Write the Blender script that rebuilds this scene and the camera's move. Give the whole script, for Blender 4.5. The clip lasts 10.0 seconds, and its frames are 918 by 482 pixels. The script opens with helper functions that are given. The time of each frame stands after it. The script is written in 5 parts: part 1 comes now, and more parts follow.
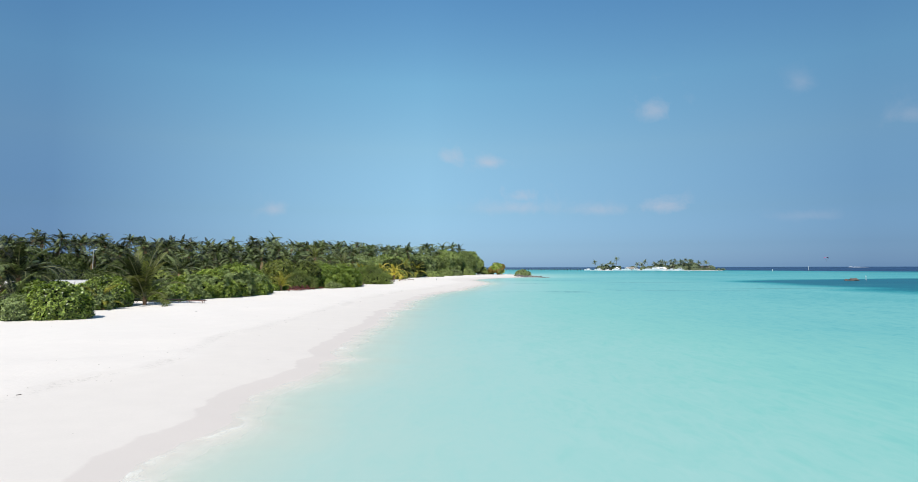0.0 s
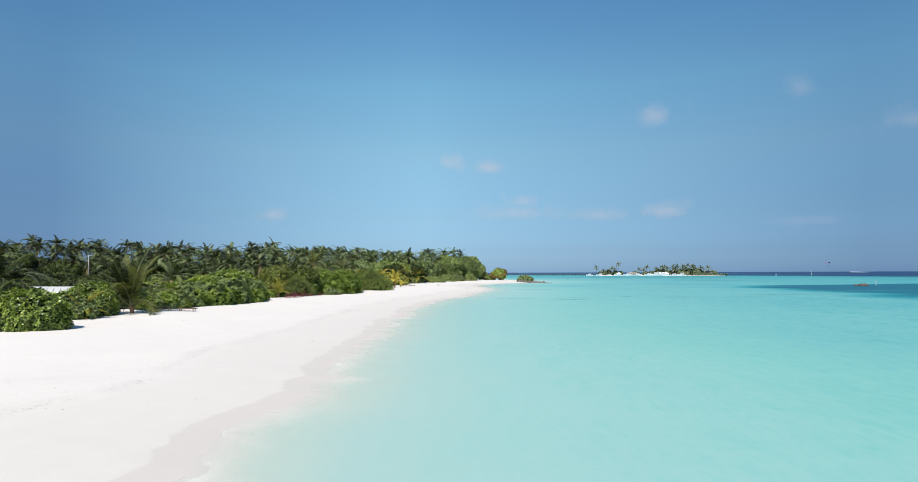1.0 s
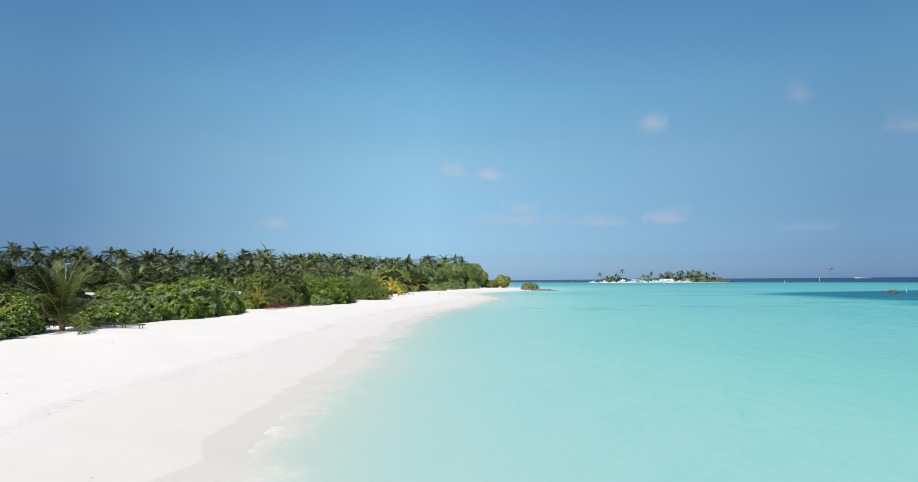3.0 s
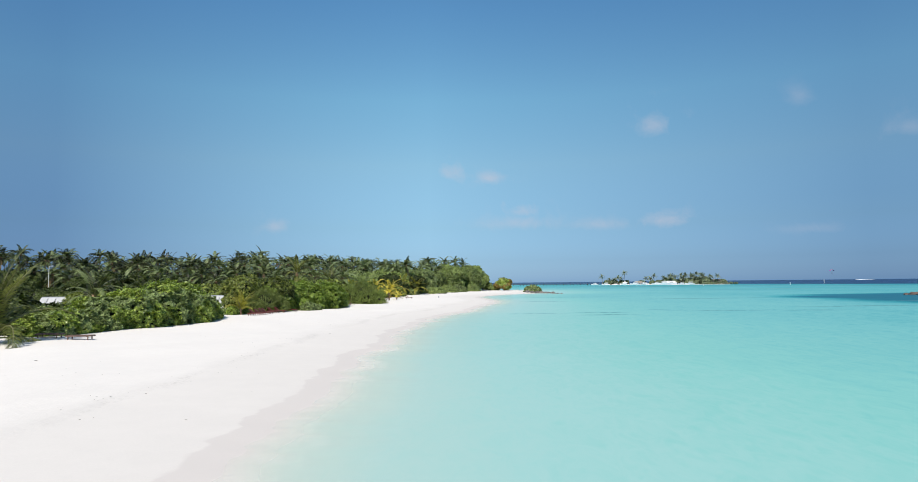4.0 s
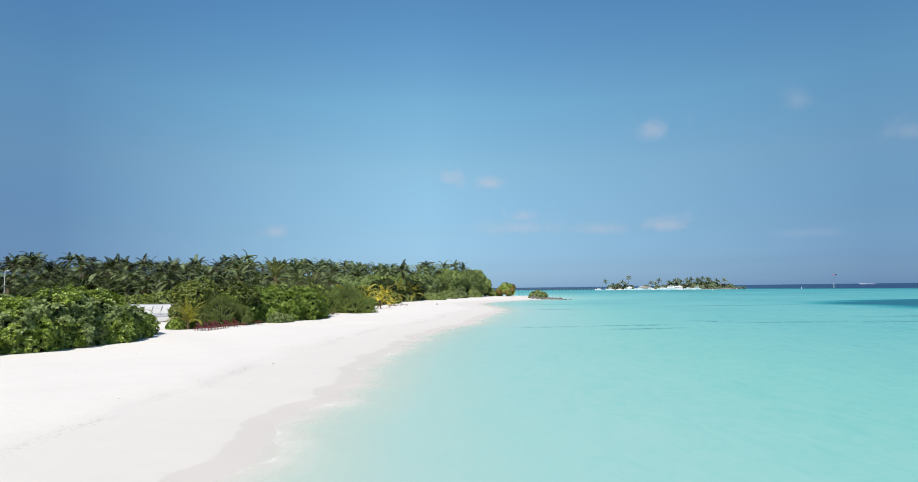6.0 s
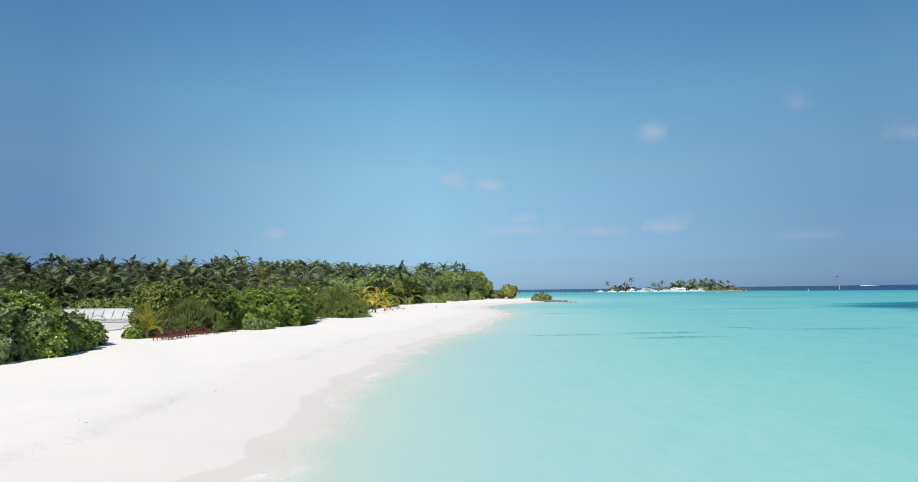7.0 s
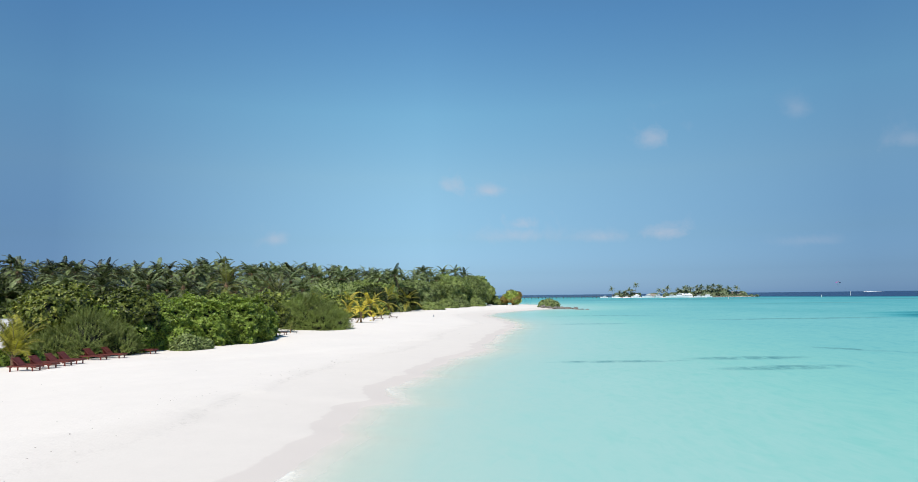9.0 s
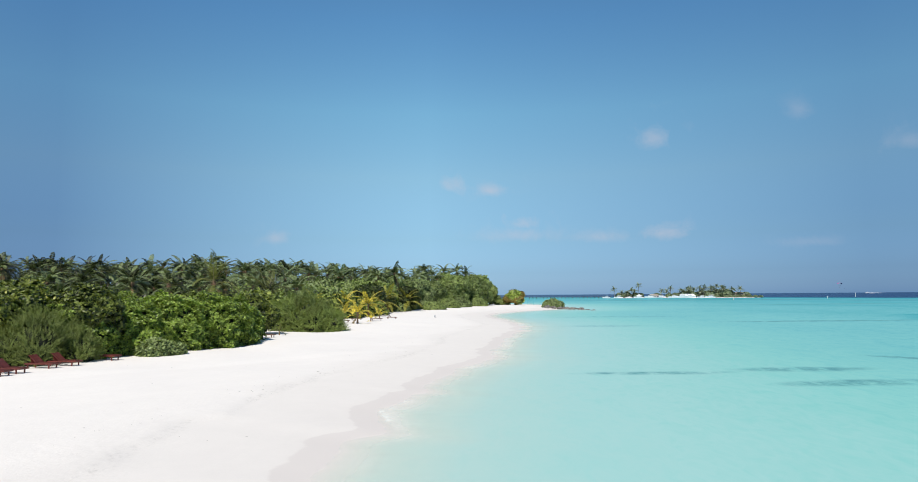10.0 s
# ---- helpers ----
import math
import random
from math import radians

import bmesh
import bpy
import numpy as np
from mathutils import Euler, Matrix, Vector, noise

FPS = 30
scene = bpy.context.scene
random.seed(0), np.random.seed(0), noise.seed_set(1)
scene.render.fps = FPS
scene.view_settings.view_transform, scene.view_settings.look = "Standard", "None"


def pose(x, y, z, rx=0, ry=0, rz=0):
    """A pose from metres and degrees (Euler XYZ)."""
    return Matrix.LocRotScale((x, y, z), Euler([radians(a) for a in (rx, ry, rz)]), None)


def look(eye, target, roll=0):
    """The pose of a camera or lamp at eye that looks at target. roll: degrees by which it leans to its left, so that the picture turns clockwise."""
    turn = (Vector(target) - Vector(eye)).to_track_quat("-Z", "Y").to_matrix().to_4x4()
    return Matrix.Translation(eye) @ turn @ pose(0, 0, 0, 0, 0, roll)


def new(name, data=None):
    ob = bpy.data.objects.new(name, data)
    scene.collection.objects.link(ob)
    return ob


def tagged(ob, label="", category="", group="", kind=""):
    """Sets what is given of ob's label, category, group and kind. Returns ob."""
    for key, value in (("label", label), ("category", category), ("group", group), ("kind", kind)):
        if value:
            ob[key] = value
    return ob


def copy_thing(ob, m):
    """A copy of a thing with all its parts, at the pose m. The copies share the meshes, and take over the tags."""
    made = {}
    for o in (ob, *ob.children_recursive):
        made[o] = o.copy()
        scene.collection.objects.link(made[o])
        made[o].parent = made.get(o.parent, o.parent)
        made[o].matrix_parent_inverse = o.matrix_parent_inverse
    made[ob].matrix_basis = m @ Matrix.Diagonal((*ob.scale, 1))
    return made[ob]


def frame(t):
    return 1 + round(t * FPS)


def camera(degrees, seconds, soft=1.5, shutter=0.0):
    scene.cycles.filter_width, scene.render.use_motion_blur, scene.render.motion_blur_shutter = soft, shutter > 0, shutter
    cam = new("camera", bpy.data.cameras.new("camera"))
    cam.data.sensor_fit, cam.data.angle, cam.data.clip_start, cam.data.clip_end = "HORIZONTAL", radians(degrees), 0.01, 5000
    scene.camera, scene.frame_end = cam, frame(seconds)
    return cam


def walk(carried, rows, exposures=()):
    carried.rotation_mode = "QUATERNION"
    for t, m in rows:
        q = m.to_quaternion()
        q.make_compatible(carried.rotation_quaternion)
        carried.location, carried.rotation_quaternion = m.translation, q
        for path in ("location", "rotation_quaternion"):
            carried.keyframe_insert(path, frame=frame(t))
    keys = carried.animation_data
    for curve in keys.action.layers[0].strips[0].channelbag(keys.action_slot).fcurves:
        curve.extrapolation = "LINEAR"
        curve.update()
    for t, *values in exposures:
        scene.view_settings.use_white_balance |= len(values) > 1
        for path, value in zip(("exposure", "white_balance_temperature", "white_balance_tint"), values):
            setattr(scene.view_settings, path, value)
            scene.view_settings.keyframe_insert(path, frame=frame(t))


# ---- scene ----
cam = camera(74.0, 10.0, soft=0.45)
METRES, EYE, TILT, LEAN, TURN = 75.0, 4.64, 2.44, 0.12, 0.0
SINK = 0.0025
ROWS = [
    (0.0, 0.0, 0.0, 0.0, -0.0, 0.0, 0.0),
    (0.5, -0.0034, 0.0218, 0.0002, 0.03, 0.25, 0.03),
    (1.0, -0.006, 0.0481, -0.001, 0.05, 0.5, 0.07),
    (1.5, -0.0082, 0.0804, -0.0023, 0.08, 0.72, 0.12),
    (2.0, -0.009, 0.1179, -0.0041, 0.11, 0.93, 0.19),
    (2.5, -0.0101, 0.1615, -0.0063, 0.11, 1.09, 0.25),
    (4.0, -0.0125, 0.3159, -0.0128, 0.14, 1.47, 0.46),
    (4.5, -0.0138, 0.3711, -0.0153, 0.13, 1.59, 0.51),
    (5.0, -0.0143, 0.4276, -0.0169, 0.13, 1.71, 0.54),
    (5.5, -0.0139, 0.4847, -0.0184, 0.14, 1.84, 0.56),
    (7.0, -0.0166, 0.6682, -0.0255, 0.15, 2.16, 0.64),
    (7.5, -0.0172, 0.7298, -0.0274, 0.15, 2.26, 0.65),
    (8.0, -0.018, 0.7905, -0.0295, 0.16, 2.38, 0.66),
    (8.5, -0.0181, 0.852, -0.0313, 0.15, 2.46, 0.63),
    (9.0, -0.0198, 0.9126, -0.0333, 0.14, 2.66, 0.55),
    (9.5, -0.0218, 0.9605, -0.0356, 0.18, 2.65, 0.43),
    (10.0, -0.0263, 0.9984, -0.0367, 0.18, 2.61, 0.3),
]
walk(cam, [(t, pose(0, 0, EYE, TILT, LEAN, TURN) @ pose(METRES * x, METRES * y, METRES * (z - SINK * y), 90 + pitch, roll, yaw)) for t, x, y, z, yaw, pitch, roll in ROWS])

# ---- world, sun, exposure ----
SUN_ELEVATION = 55.0
SUN_FROM = Vector((-0.32, -0.95, 0)).normalized()      # the side the sun stands on
scene.view_settings.exposure = 0.0


def link(tree, a, b):
    tree.links.new(a, b)


def node(tree, kind, **values):
    n = tree.nodes.new(kind)
    for key, value in values.items():
        n.inputs[key].default_value = value
    return n


def math_node(tree, operation, a, b=None, c=None, clamp=False):
    n = tree.nodes.new("ShaderNodeMath")
    n.operation, n.use_clamp = operation, clamp
    for i, v in enumerate((a, b, c)):
        if v is None:
            continue
        if isinstance(v, (int, float)):
            n.inputs[i].default_value = v
        else:
            link(tree, v, n.inputs[i])
    return n.outputs[0]


def mix_node(tree, fac, a, b, blend="MIX"):
    n = tree.nodes.new("ShaderNodeMix")
    n.data_type, n.blend_type = "RGBA", blend
    for socket, v in ((n.inputs[0], fac), (n.inputs[6], a), (n.inputs[7], b)):
        if isinstance(v, (int, float)):
            socket.default_value = v
        elif isinstance(v, tuple):
            socket.default_value = (*v, 1)
        else:
            link(tree, v, socket)
    return n.outputs[2]


def ramp_node(tree, fac, stops, smooth=False):
    n = tree.nodes.new("ShaderNodeValToRGB")
    n.color_ramp.interpolation = "EASE" if smooth else "LINEAR"
    els = n.color_ramp.elements
    while len(els) < len(stops):
        els.new(0.5)
    for e, (p, c) in zip(els, stops):
        e.position = p
        e.color = (*c, 1) if isinstance(c, tuple) else (c, c, c, 1)
    link(tree, fac, n.inputs[0])
    return n.outputs[0]


def noise_node(tree, vector, scale, detail=3.0, rough=0.5, distort=0.0):
    n = node(tree, "ShaderNodeTexNoise", Scale=scale, Detail=detail, Roughness=rough, Distortion=distort)
    if vector is not None:
        link(tree, vector, n.inputs["Vector"])
    return n.outputs["Fac"]


world = bpy.data.worlds.new("sky")
scene.world = world
world.use_nodes = True
wt = world.node_tree
wt.nodes.clear()
sky = wt.nodes.new("ShaderNodeTexSky")
sky.sky_type, sky.sun_disc = "NISHITA", False
sky.sun_elevation = radians(SUN_ELEVATION)
sky.sun_rotation = math.atan2(SUN_FROM.x, SUN_FROM.y)
sky.air_density, sky.dust_density, sky.ozone_density = 1.0, 0.6, 2.0
coord = wt.nodes.new("ShaderNodeTexCoord")
split = wt.nodes.new("ShaderNodeSeparateXYZ")
link(wt, coord.outputs["Generated"], split.inputs[0])
# hazy tropical sky: a bluer, dimmer band of haze over the horizon
haze = ramp_node(wt, split.outputs[2], [(0.0, (0.50, 0.82, 1.46)), (0.015, (0.47, 0.74, 1.26)), (0.035, (0.46, 0.69, 1.08)), (0.09, (0.59, 0.79, 0.95)), (0.19, (0.87, 1.09, 1.04)), (0.29, (0.89, 1.28, 1.20)), (0.42, (0.71, 1.16, 1.26)), (0.8, (0.48, 0.72, 0.92))])
sky_colour = mix_node(wt, 1.0, sky.outputs[0], haze, "MULTIPLY")
# the sky colour is dimmed to both sides of the view, imitating lens falloff
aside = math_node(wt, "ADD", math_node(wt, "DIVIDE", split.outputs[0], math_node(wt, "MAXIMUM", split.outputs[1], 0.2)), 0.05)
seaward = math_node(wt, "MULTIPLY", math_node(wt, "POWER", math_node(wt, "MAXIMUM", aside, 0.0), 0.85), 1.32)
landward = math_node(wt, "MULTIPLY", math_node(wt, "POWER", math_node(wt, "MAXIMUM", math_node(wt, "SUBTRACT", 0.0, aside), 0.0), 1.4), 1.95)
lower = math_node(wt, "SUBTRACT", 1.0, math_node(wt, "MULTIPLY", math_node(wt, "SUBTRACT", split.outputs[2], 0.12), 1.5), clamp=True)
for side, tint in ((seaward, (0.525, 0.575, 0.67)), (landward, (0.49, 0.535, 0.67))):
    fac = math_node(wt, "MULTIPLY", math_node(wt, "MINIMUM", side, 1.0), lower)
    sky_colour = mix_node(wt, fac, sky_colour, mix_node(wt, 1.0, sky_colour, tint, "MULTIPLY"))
# small fair-weather clouds, in slopes from the eye: across, up, half width, half height, strength
CLOUDS = [
    (0.326, 0.258, 0.028, 0.024, 0.38), (-0.009, 0.182, 0.026, 0.016, 0.40), (0.047, 0.172, 0.022, 0.012, 0.38),
    (0.105, 0.118, 0.028, 0.013, 0.50), (0.340, 0.098, 0.042, 0.014, 0.48), (0.227, 0.093, 0.050, 0.010, 0.28),
    (0.567, 0.303, 0.022, 0.018, 0.15), (0.744, 0.251, 0.042, 0.018, 0.19), (0.579, 0.083, 0.050, 0.009, 0.16),
    (0.095, 0.097, 0.070, 0.012, 0.28), (-0.305, 0.095, 0.020, 0.010, 0.30),
]
ahead = math_node(wt, "MAXIMUM", split.outputs[1], 0.05)
across = math_node(wt, "DIVIDE", split.outputs[0], ahead)
up = math_node(wt, "DIVIDE", split.outputs[2], ahead)
puff = noise_node(wt, coord.outputs["Generated"], 34.0, 7.0, 0.66, 0.5)
curl = noise_node(wt, coord.outputs["Generated"], 13.0, 4.0, 0.6, 0.8)
cover = None
for cu, cv, hw, hh, strength in CLOUDS:
    du = math_node(wt, "DIVIDE", math_node(wt, "SUBTRACT", across, cu), hw * 1.3)
    dv = math_node(wt, "DIVIDE", math_node(wt, "SUBTRACT", up, cv), hh * 1.2)
    # flat below, piled up above
    dv = math_node(wt, "MULTIPLY", dv, math_node(wt, "SUBTRACT", 1.15, math_node(wt, "MULTIPLY", math_node(wt, "GREATER_THAN", dv, 0.0), 0.3)))
    r2 = math_node(wt, "ADD", math_node(wt, "MULTIPLY", du, du), math_node(wt, "MULTIPLY", dv, dv))
    body = math_node(wt, "EXPONENT", math_node(wt, "MULTIPLY", r2, -1.5))
    ragged = math_node(wt, "ADD", math_node(wt, "SUBTRACT", puff, 0.5), math_node(wt, "MULTIPLY", math_node(wt, "SUBTRACT", curl, 0.5), 1.3))
    body = math_node(wt, "SUBTRACT", math_node(wt, "ADD", body, math_node(wt, "MULTIPLY", ragged, 1.6)), 0.26)
    body = math_node(wt, "MULTIPLY", math_node(wt, "MAXIMUM", body, 0.0), math_node(wt, "EXPONENT", math_node(wt, "MULTIPLY", r2, -0.45)))
    body = math_node(wt, "MULTIPLY", body, strength)
    cover = body if cover is None else math_node(wt, "MAXIMUM", cover, body)
cover = math_node(wt, "MINIMUM", math_node(wt, "MULTIPLY", cover, math_node(wt, "GREATER_THAN", split.outputs[1], 0.1)), 0.45)
SKY_STRENGTH = 0.12
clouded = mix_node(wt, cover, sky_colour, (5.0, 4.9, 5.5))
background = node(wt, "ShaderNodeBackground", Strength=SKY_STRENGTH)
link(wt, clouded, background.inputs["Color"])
wout = wt.nodes.new("ShaderNodeOutputWorld")
link(wt, background.outputs[0], wout.inputs["Surface"])

sun = new("sun", bpy.data.lights.new("sun", "SUN"))
sun.data.energy, sun.data.angle, sun.data.color = 4.65, radians(0.53), (1.0, 0.945, 0.86)
rise = math.tan(radians(SUN_ELEVATION))
sun.matrix_world = look((SUN_FROM.x * 100, SUN_FROM.y * 100, rise * 100), (0, 0, 0))


# ---- materials ----
def material(name):
    m = bpy.data.materials.new(name)
    m.use_nodes = True
    t = m.node_tree
    t.nodes.clear()
    out = t.nodes.new("ShaderNodeOutputMaterial")
    return m, t, out


def bump(tree, height, strength, distance):
    n = node(tree, "ShaderNodeBump", Strength=strength, Distance=distance)
    link(tree, height, n.inputs["Height"])
    return n.outputs[0]


def leaf_material(name, dark, light, tips=None, through_light=0.30, rough=0.5, each=0.25, low=0.25, high=0.85, gloss=0.35, single=0.55):
    m, t, out = material(name)
    geo = t.nodes.new("ShaderNodeNewGeometry")
    info = t.nodes.new("ShaderNodeObjectInfo")
    pos = geo.outputs["Position"]
    patch = noise_node(t, pos, 0.55, 3.0)
    v = math_node(t, "ADD", math_node(t, "MULTIPLY", geo.outputs["Random Per Island"], single), math_node(t, "MULTIPLY", patch, 0.7))
    v = math_node(t, "ADD", v, math_node(t, "MULTIPLY", math_node(t, "SUBTRACT", info.outputs["Random"], 0.5), each))
    stops = [(low, dark), (high, light)]
    if tips:
        stops.append((0.99, tips))
    colour = ramp_node(t, v, stops)
    p = node(t, "ShaderNodeBsdfPrincipled", Roughness=rough)
    p.inputs["Specular IOR Level"].default_value = gloss
    link(t, colour, p.inputs["Base Color"])
    tr = node(t, "ShaderNodeBsdfTranslucent")
    link(t, mix_node(t, 1.0, colour, (1.25, 1.35, 0.6), "MULTIPLY"), tr.inputs["Color"])
    mx = node(t, "ShaderNodeMixShader", Fac=through_light)
    link(t, p.outputs[0], mx.inputs[1])
    link(t, tr.outputs[0], mx.inputs[2])
    link(t, mx.outputs[0], out.inputs["Surface"])
    return m


def plain_material(name, a, b, scale=3.0, rough=0.6, relief=0.0, metal=0.0, stretch=(1, 1, 1)):
    m, t, out = material(name)
    tc = t.nodes.new("ShaderNodeTexCoord")
    mp = node(t, "ShaderNodeMapping", Scale=stretch)
    link(t, tc.outputs["Object"], mp.inputs[0])
    big = noise_node(t, mp.outputs[0], scale, 4.0, 0.6)
    fine = noise_node(t, mp.outputs[0], scale * 9, 3.0, 0.6)
    info = t.nodes.new("ShaderNodeObjectInfo")
    v = math_node(t, "ADD", math_node(t, "MULTIPLY", big, 0.7), math_node(t, "MULTIPLY", fine, 0.35))
    v = math_node(t, "ADD", v, math_node(t, "MULTIPLY", math_node(t, "SUBTRACT", info.outputs["Random"], 0.5), 0.2))
    p = node(t, "ShaderNodeBsdfPrincipled", Roughness=rough, Metallic=metal)
    link(t, ramp_node(t, v, [(0.3, a), (0.75, b)]), p.inputs["Base Color"])
    if relief:
        link(t, bump(t, math_node(t, "ADD", big, math_node(t, "MULTIPLY", fine, 0.4)), 0.6, relief), p.inputs["Normal"])
    link(t, p.outputs[0], out.inputs["Surface"])
    return m


def sand_material():
    m, t, out = material("coral_sand")
    geo = t.nodes.new("ShaderNodeNewGeometry")
    pos = geo.outputs["Position"]
    shore = t.nodes.new("ShaderNodeAttribute")
    shore.attribute_name = "shore"
    broad = noise_node(t, pos, 0.12, 3.0)
    mid = noise_node(t, pos, 0.9, 4.0, 0.6)
    grain = noise_node(t, pos, 14.0, 3.0, 0.7)
    d = math_node(t, "ADD", shore.outputs["Fac"], math_node(t, "MULTIPLY", math_node(t, "SUBTRACT", mid, 0.5), 0.35))
    # packed, slightly damp lower beach against the dry bright upper beach
    upper = math_node(t, "ADD", shore.outputs["Fac"], math_node(t, "MULTIPLY", math_node(t, "SUBTRACT", broad, 0.5), 5.0))
    dry = ramp_node(t, math_node(t, "DIVIDE", upper, 20.0), [(0.0, (0.655, 0.608, 0.554)), (0.26, (0.676, 0.628, 0.572)), (0.36, (0.712, 0.664, 0.607)), (1.0, (0.738, 0.690, 0.632))])
    v = math_node(t, "ADD", 0.93, math_node(t, "MULTIPLY", math_node(t, "ADD", mid, grain), 0.07))
    comb = t.nodes.new("ShaderNodeCombineColor")
    for i in range(3):
        link(t, v, comb.inputs[i])
    dry = mix_node(t, 1.0, dry, comb.outputs[0], "MULTIPLY")
    # broken line of dry weed and scuffed sand left by the last high tide
    mark = t.nodes.new("ShaderNodeAttribute")
    mark.attribute_name = "tide"
    tide = math_node(t, "SUBTRACT", mark.outputs["Fac"], 50.0)
    near_line = math_node(t, "SUBTRACT", 1.0, math_node(t, "DIVIDE", math_node(t, "ABSOLUTE", math_node(t, "ADD", tide, 0.15)), 0.5), clamp=True)
    bits = ramp_node(t, noise_node(t, pos, 5.0, 5.0, 0.75), [(0.50, 0.0), (0.66, 1.0)])
    patchy = ramp_node(t, noise_node(t, pos, 0.22, 2.0), [(0.42, 0.0), (0.62, 1.0)])
    weedline = math_node(t, "MULTIPLY", math_node(t, "MULTIPLY", near_line, bits), math_node(t, "ADD", math_node(t, "MULTIPLY", patchy, 0.42), 0.10))
    dry = mix_node(t, weedline, dry, (0.30, 0.27, 0.23))
    wet_fac = ramp_node(t, math_node(t, "ADD", math_node(t, "MULTIPLY", d, 0.5), 0.5), [(0.455, 1.0), (0.53, 0.0)])
    colour = mix_node(t, wet_fac, dry, (0.603, 0.551, 0.503))
    drowned = ramp_node(t, math_node(t, "ADD", math_node(t, "MULTIPLY", d, 0.1), 0.5), [(0.16, 1.0), (0.39, 0.0)])
    colour = mix_node(t, drowned, colour, (0.520, 0.505, 0.450))
    p = node(t, "ShaderNodeBsdfPrincipled")
    link(t, colour, p.inputs["Base Color"])
    link(t, math_node(t, "SUBTRACT", 0.95, math_node(t, "MULTIPLY", wet_fac, 0.12)), p.inputs["Roughness"])
    p.inputs["Specular IOR Level"].default_value = 0.12
    prints = noise_node(t, pos, 2.6, 4.0, 0.65)
    trodden = ramp_node(t, math_node(t, "ADD", math_node(t, "DIVIDE", tide, 20.0), 0.3), [(0.20, 0.25), (0.36, 1.0), (0.55, 0.7)])
    relief = math_node(t, "MULTIPLY", math_node(t, "ADD", prints, math_node(t, "MULTIPLY", grain, 0.25)), trodden)
    link(t, bump(t, relief, 0.45, 0.06), p.inputs["Normal"])
    link(t, p.outputs[0], out.inputs["Surface"])
    return m


def water_material():
    m, t, out = material("lagoon_water")
    geo = t.nodes.new("ShaderNodeNewGeometry")
    pos = geo.outputs["Position"]
    depth = t.nodes.new("ShaderNodeAttribute")
    depth.attribute_name = "depth"
    weed = t.nodes.new("ShaderNodeAttribute")
    weed.attribute_name = "weed"
    shore = t.nodes.new("ShaderNodeAttribute")
    shore.attribute_name = "shore"
    mp = node(t, "ShaderNodeMapping", Scale=(1.0, 0.55, 1.0), Rotation=(0, 0, radians(-6)))
    link(t, pos, mp.inputs[0])
    swell = noise_node(t, mp.outputs[0], 0.20, 3.0, 0.5, 0.5)
    chop = noise_node(t, mp.outputs[0], 0.75, 4.0, 0.6, 0.6)
    broad = noise_node(t, mp.outputs[0], 0.035, 3.0, 0.5)
    # colour of the water body by its depth, with wavering bed light painted in
    k = math_node(t, "POWER", math_node(t, "DIVIDE", depth.outputs["Fac"], 16.0), 0.5)
    # soft nets of light bent by the ripples, painted into the body colour
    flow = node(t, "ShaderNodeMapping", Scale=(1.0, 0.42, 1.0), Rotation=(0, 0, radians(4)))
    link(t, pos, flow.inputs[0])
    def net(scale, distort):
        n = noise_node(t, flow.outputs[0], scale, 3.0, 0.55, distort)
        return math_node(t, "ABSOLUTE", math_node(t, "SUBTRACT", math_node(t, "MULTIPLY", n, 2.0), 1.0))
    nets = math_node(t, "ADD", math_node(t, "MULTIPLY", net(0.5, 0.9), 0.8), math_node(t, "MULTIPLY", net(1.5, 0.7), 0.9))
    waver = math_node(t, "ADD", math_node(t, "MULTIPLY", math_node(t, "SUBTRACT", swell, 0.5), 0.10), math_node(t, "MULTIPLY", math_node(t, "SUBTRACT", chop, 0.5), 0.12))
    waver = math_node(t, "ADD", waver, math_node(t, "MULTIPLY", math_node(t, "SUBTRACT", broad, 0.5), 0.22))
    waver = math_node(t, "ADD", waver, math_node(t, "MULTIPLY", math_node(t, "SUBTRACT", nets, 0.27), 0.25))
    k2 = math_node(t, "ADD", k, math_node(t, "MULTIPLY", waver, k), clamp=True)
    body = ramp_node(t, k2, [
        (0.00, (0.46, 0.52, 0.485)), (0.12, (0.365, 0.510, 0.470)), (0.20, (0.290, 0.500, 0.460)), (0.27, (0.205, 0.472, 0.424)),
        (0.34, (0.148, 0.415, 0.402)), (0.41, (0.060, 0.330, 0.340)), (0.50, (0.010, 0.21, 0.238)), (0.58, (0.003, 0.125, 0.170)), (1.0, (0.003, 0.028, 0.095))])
    tufts = noise_node(t, mp.outputs[0], 0.8, 4.0, 0.7)
    weedy = math_node(t, "MULTIPLY", weed.outputs["Fac"], ramp_node(t, tufts, [(0.34, 0.0), (0.62, 0.85)]))
    body = mix_node(t, weedy, body, (0.065, 0.215, 0.23))
    # foam and lace of the small swash at the edge
    edge = math_node(t, "ADD", math_node(t, "MULTIPLY", shore.outputs["Fac"], 0.16), 0.5)
    swash = noise_node(t, pos, 0.33, 3.0, 0.55)
    edge = math_node(t, "ADD", edge, math_node(t, "MULTIPLY", math_node(t, "SUBTRACT", swash, 0.5), 0.42))
    band = ramp_node(t, edge, [(0.0, 0.0), (0.12, 0.25), (0.24, 0.85), (0.27, 1.0), (0.285, 0.0)])
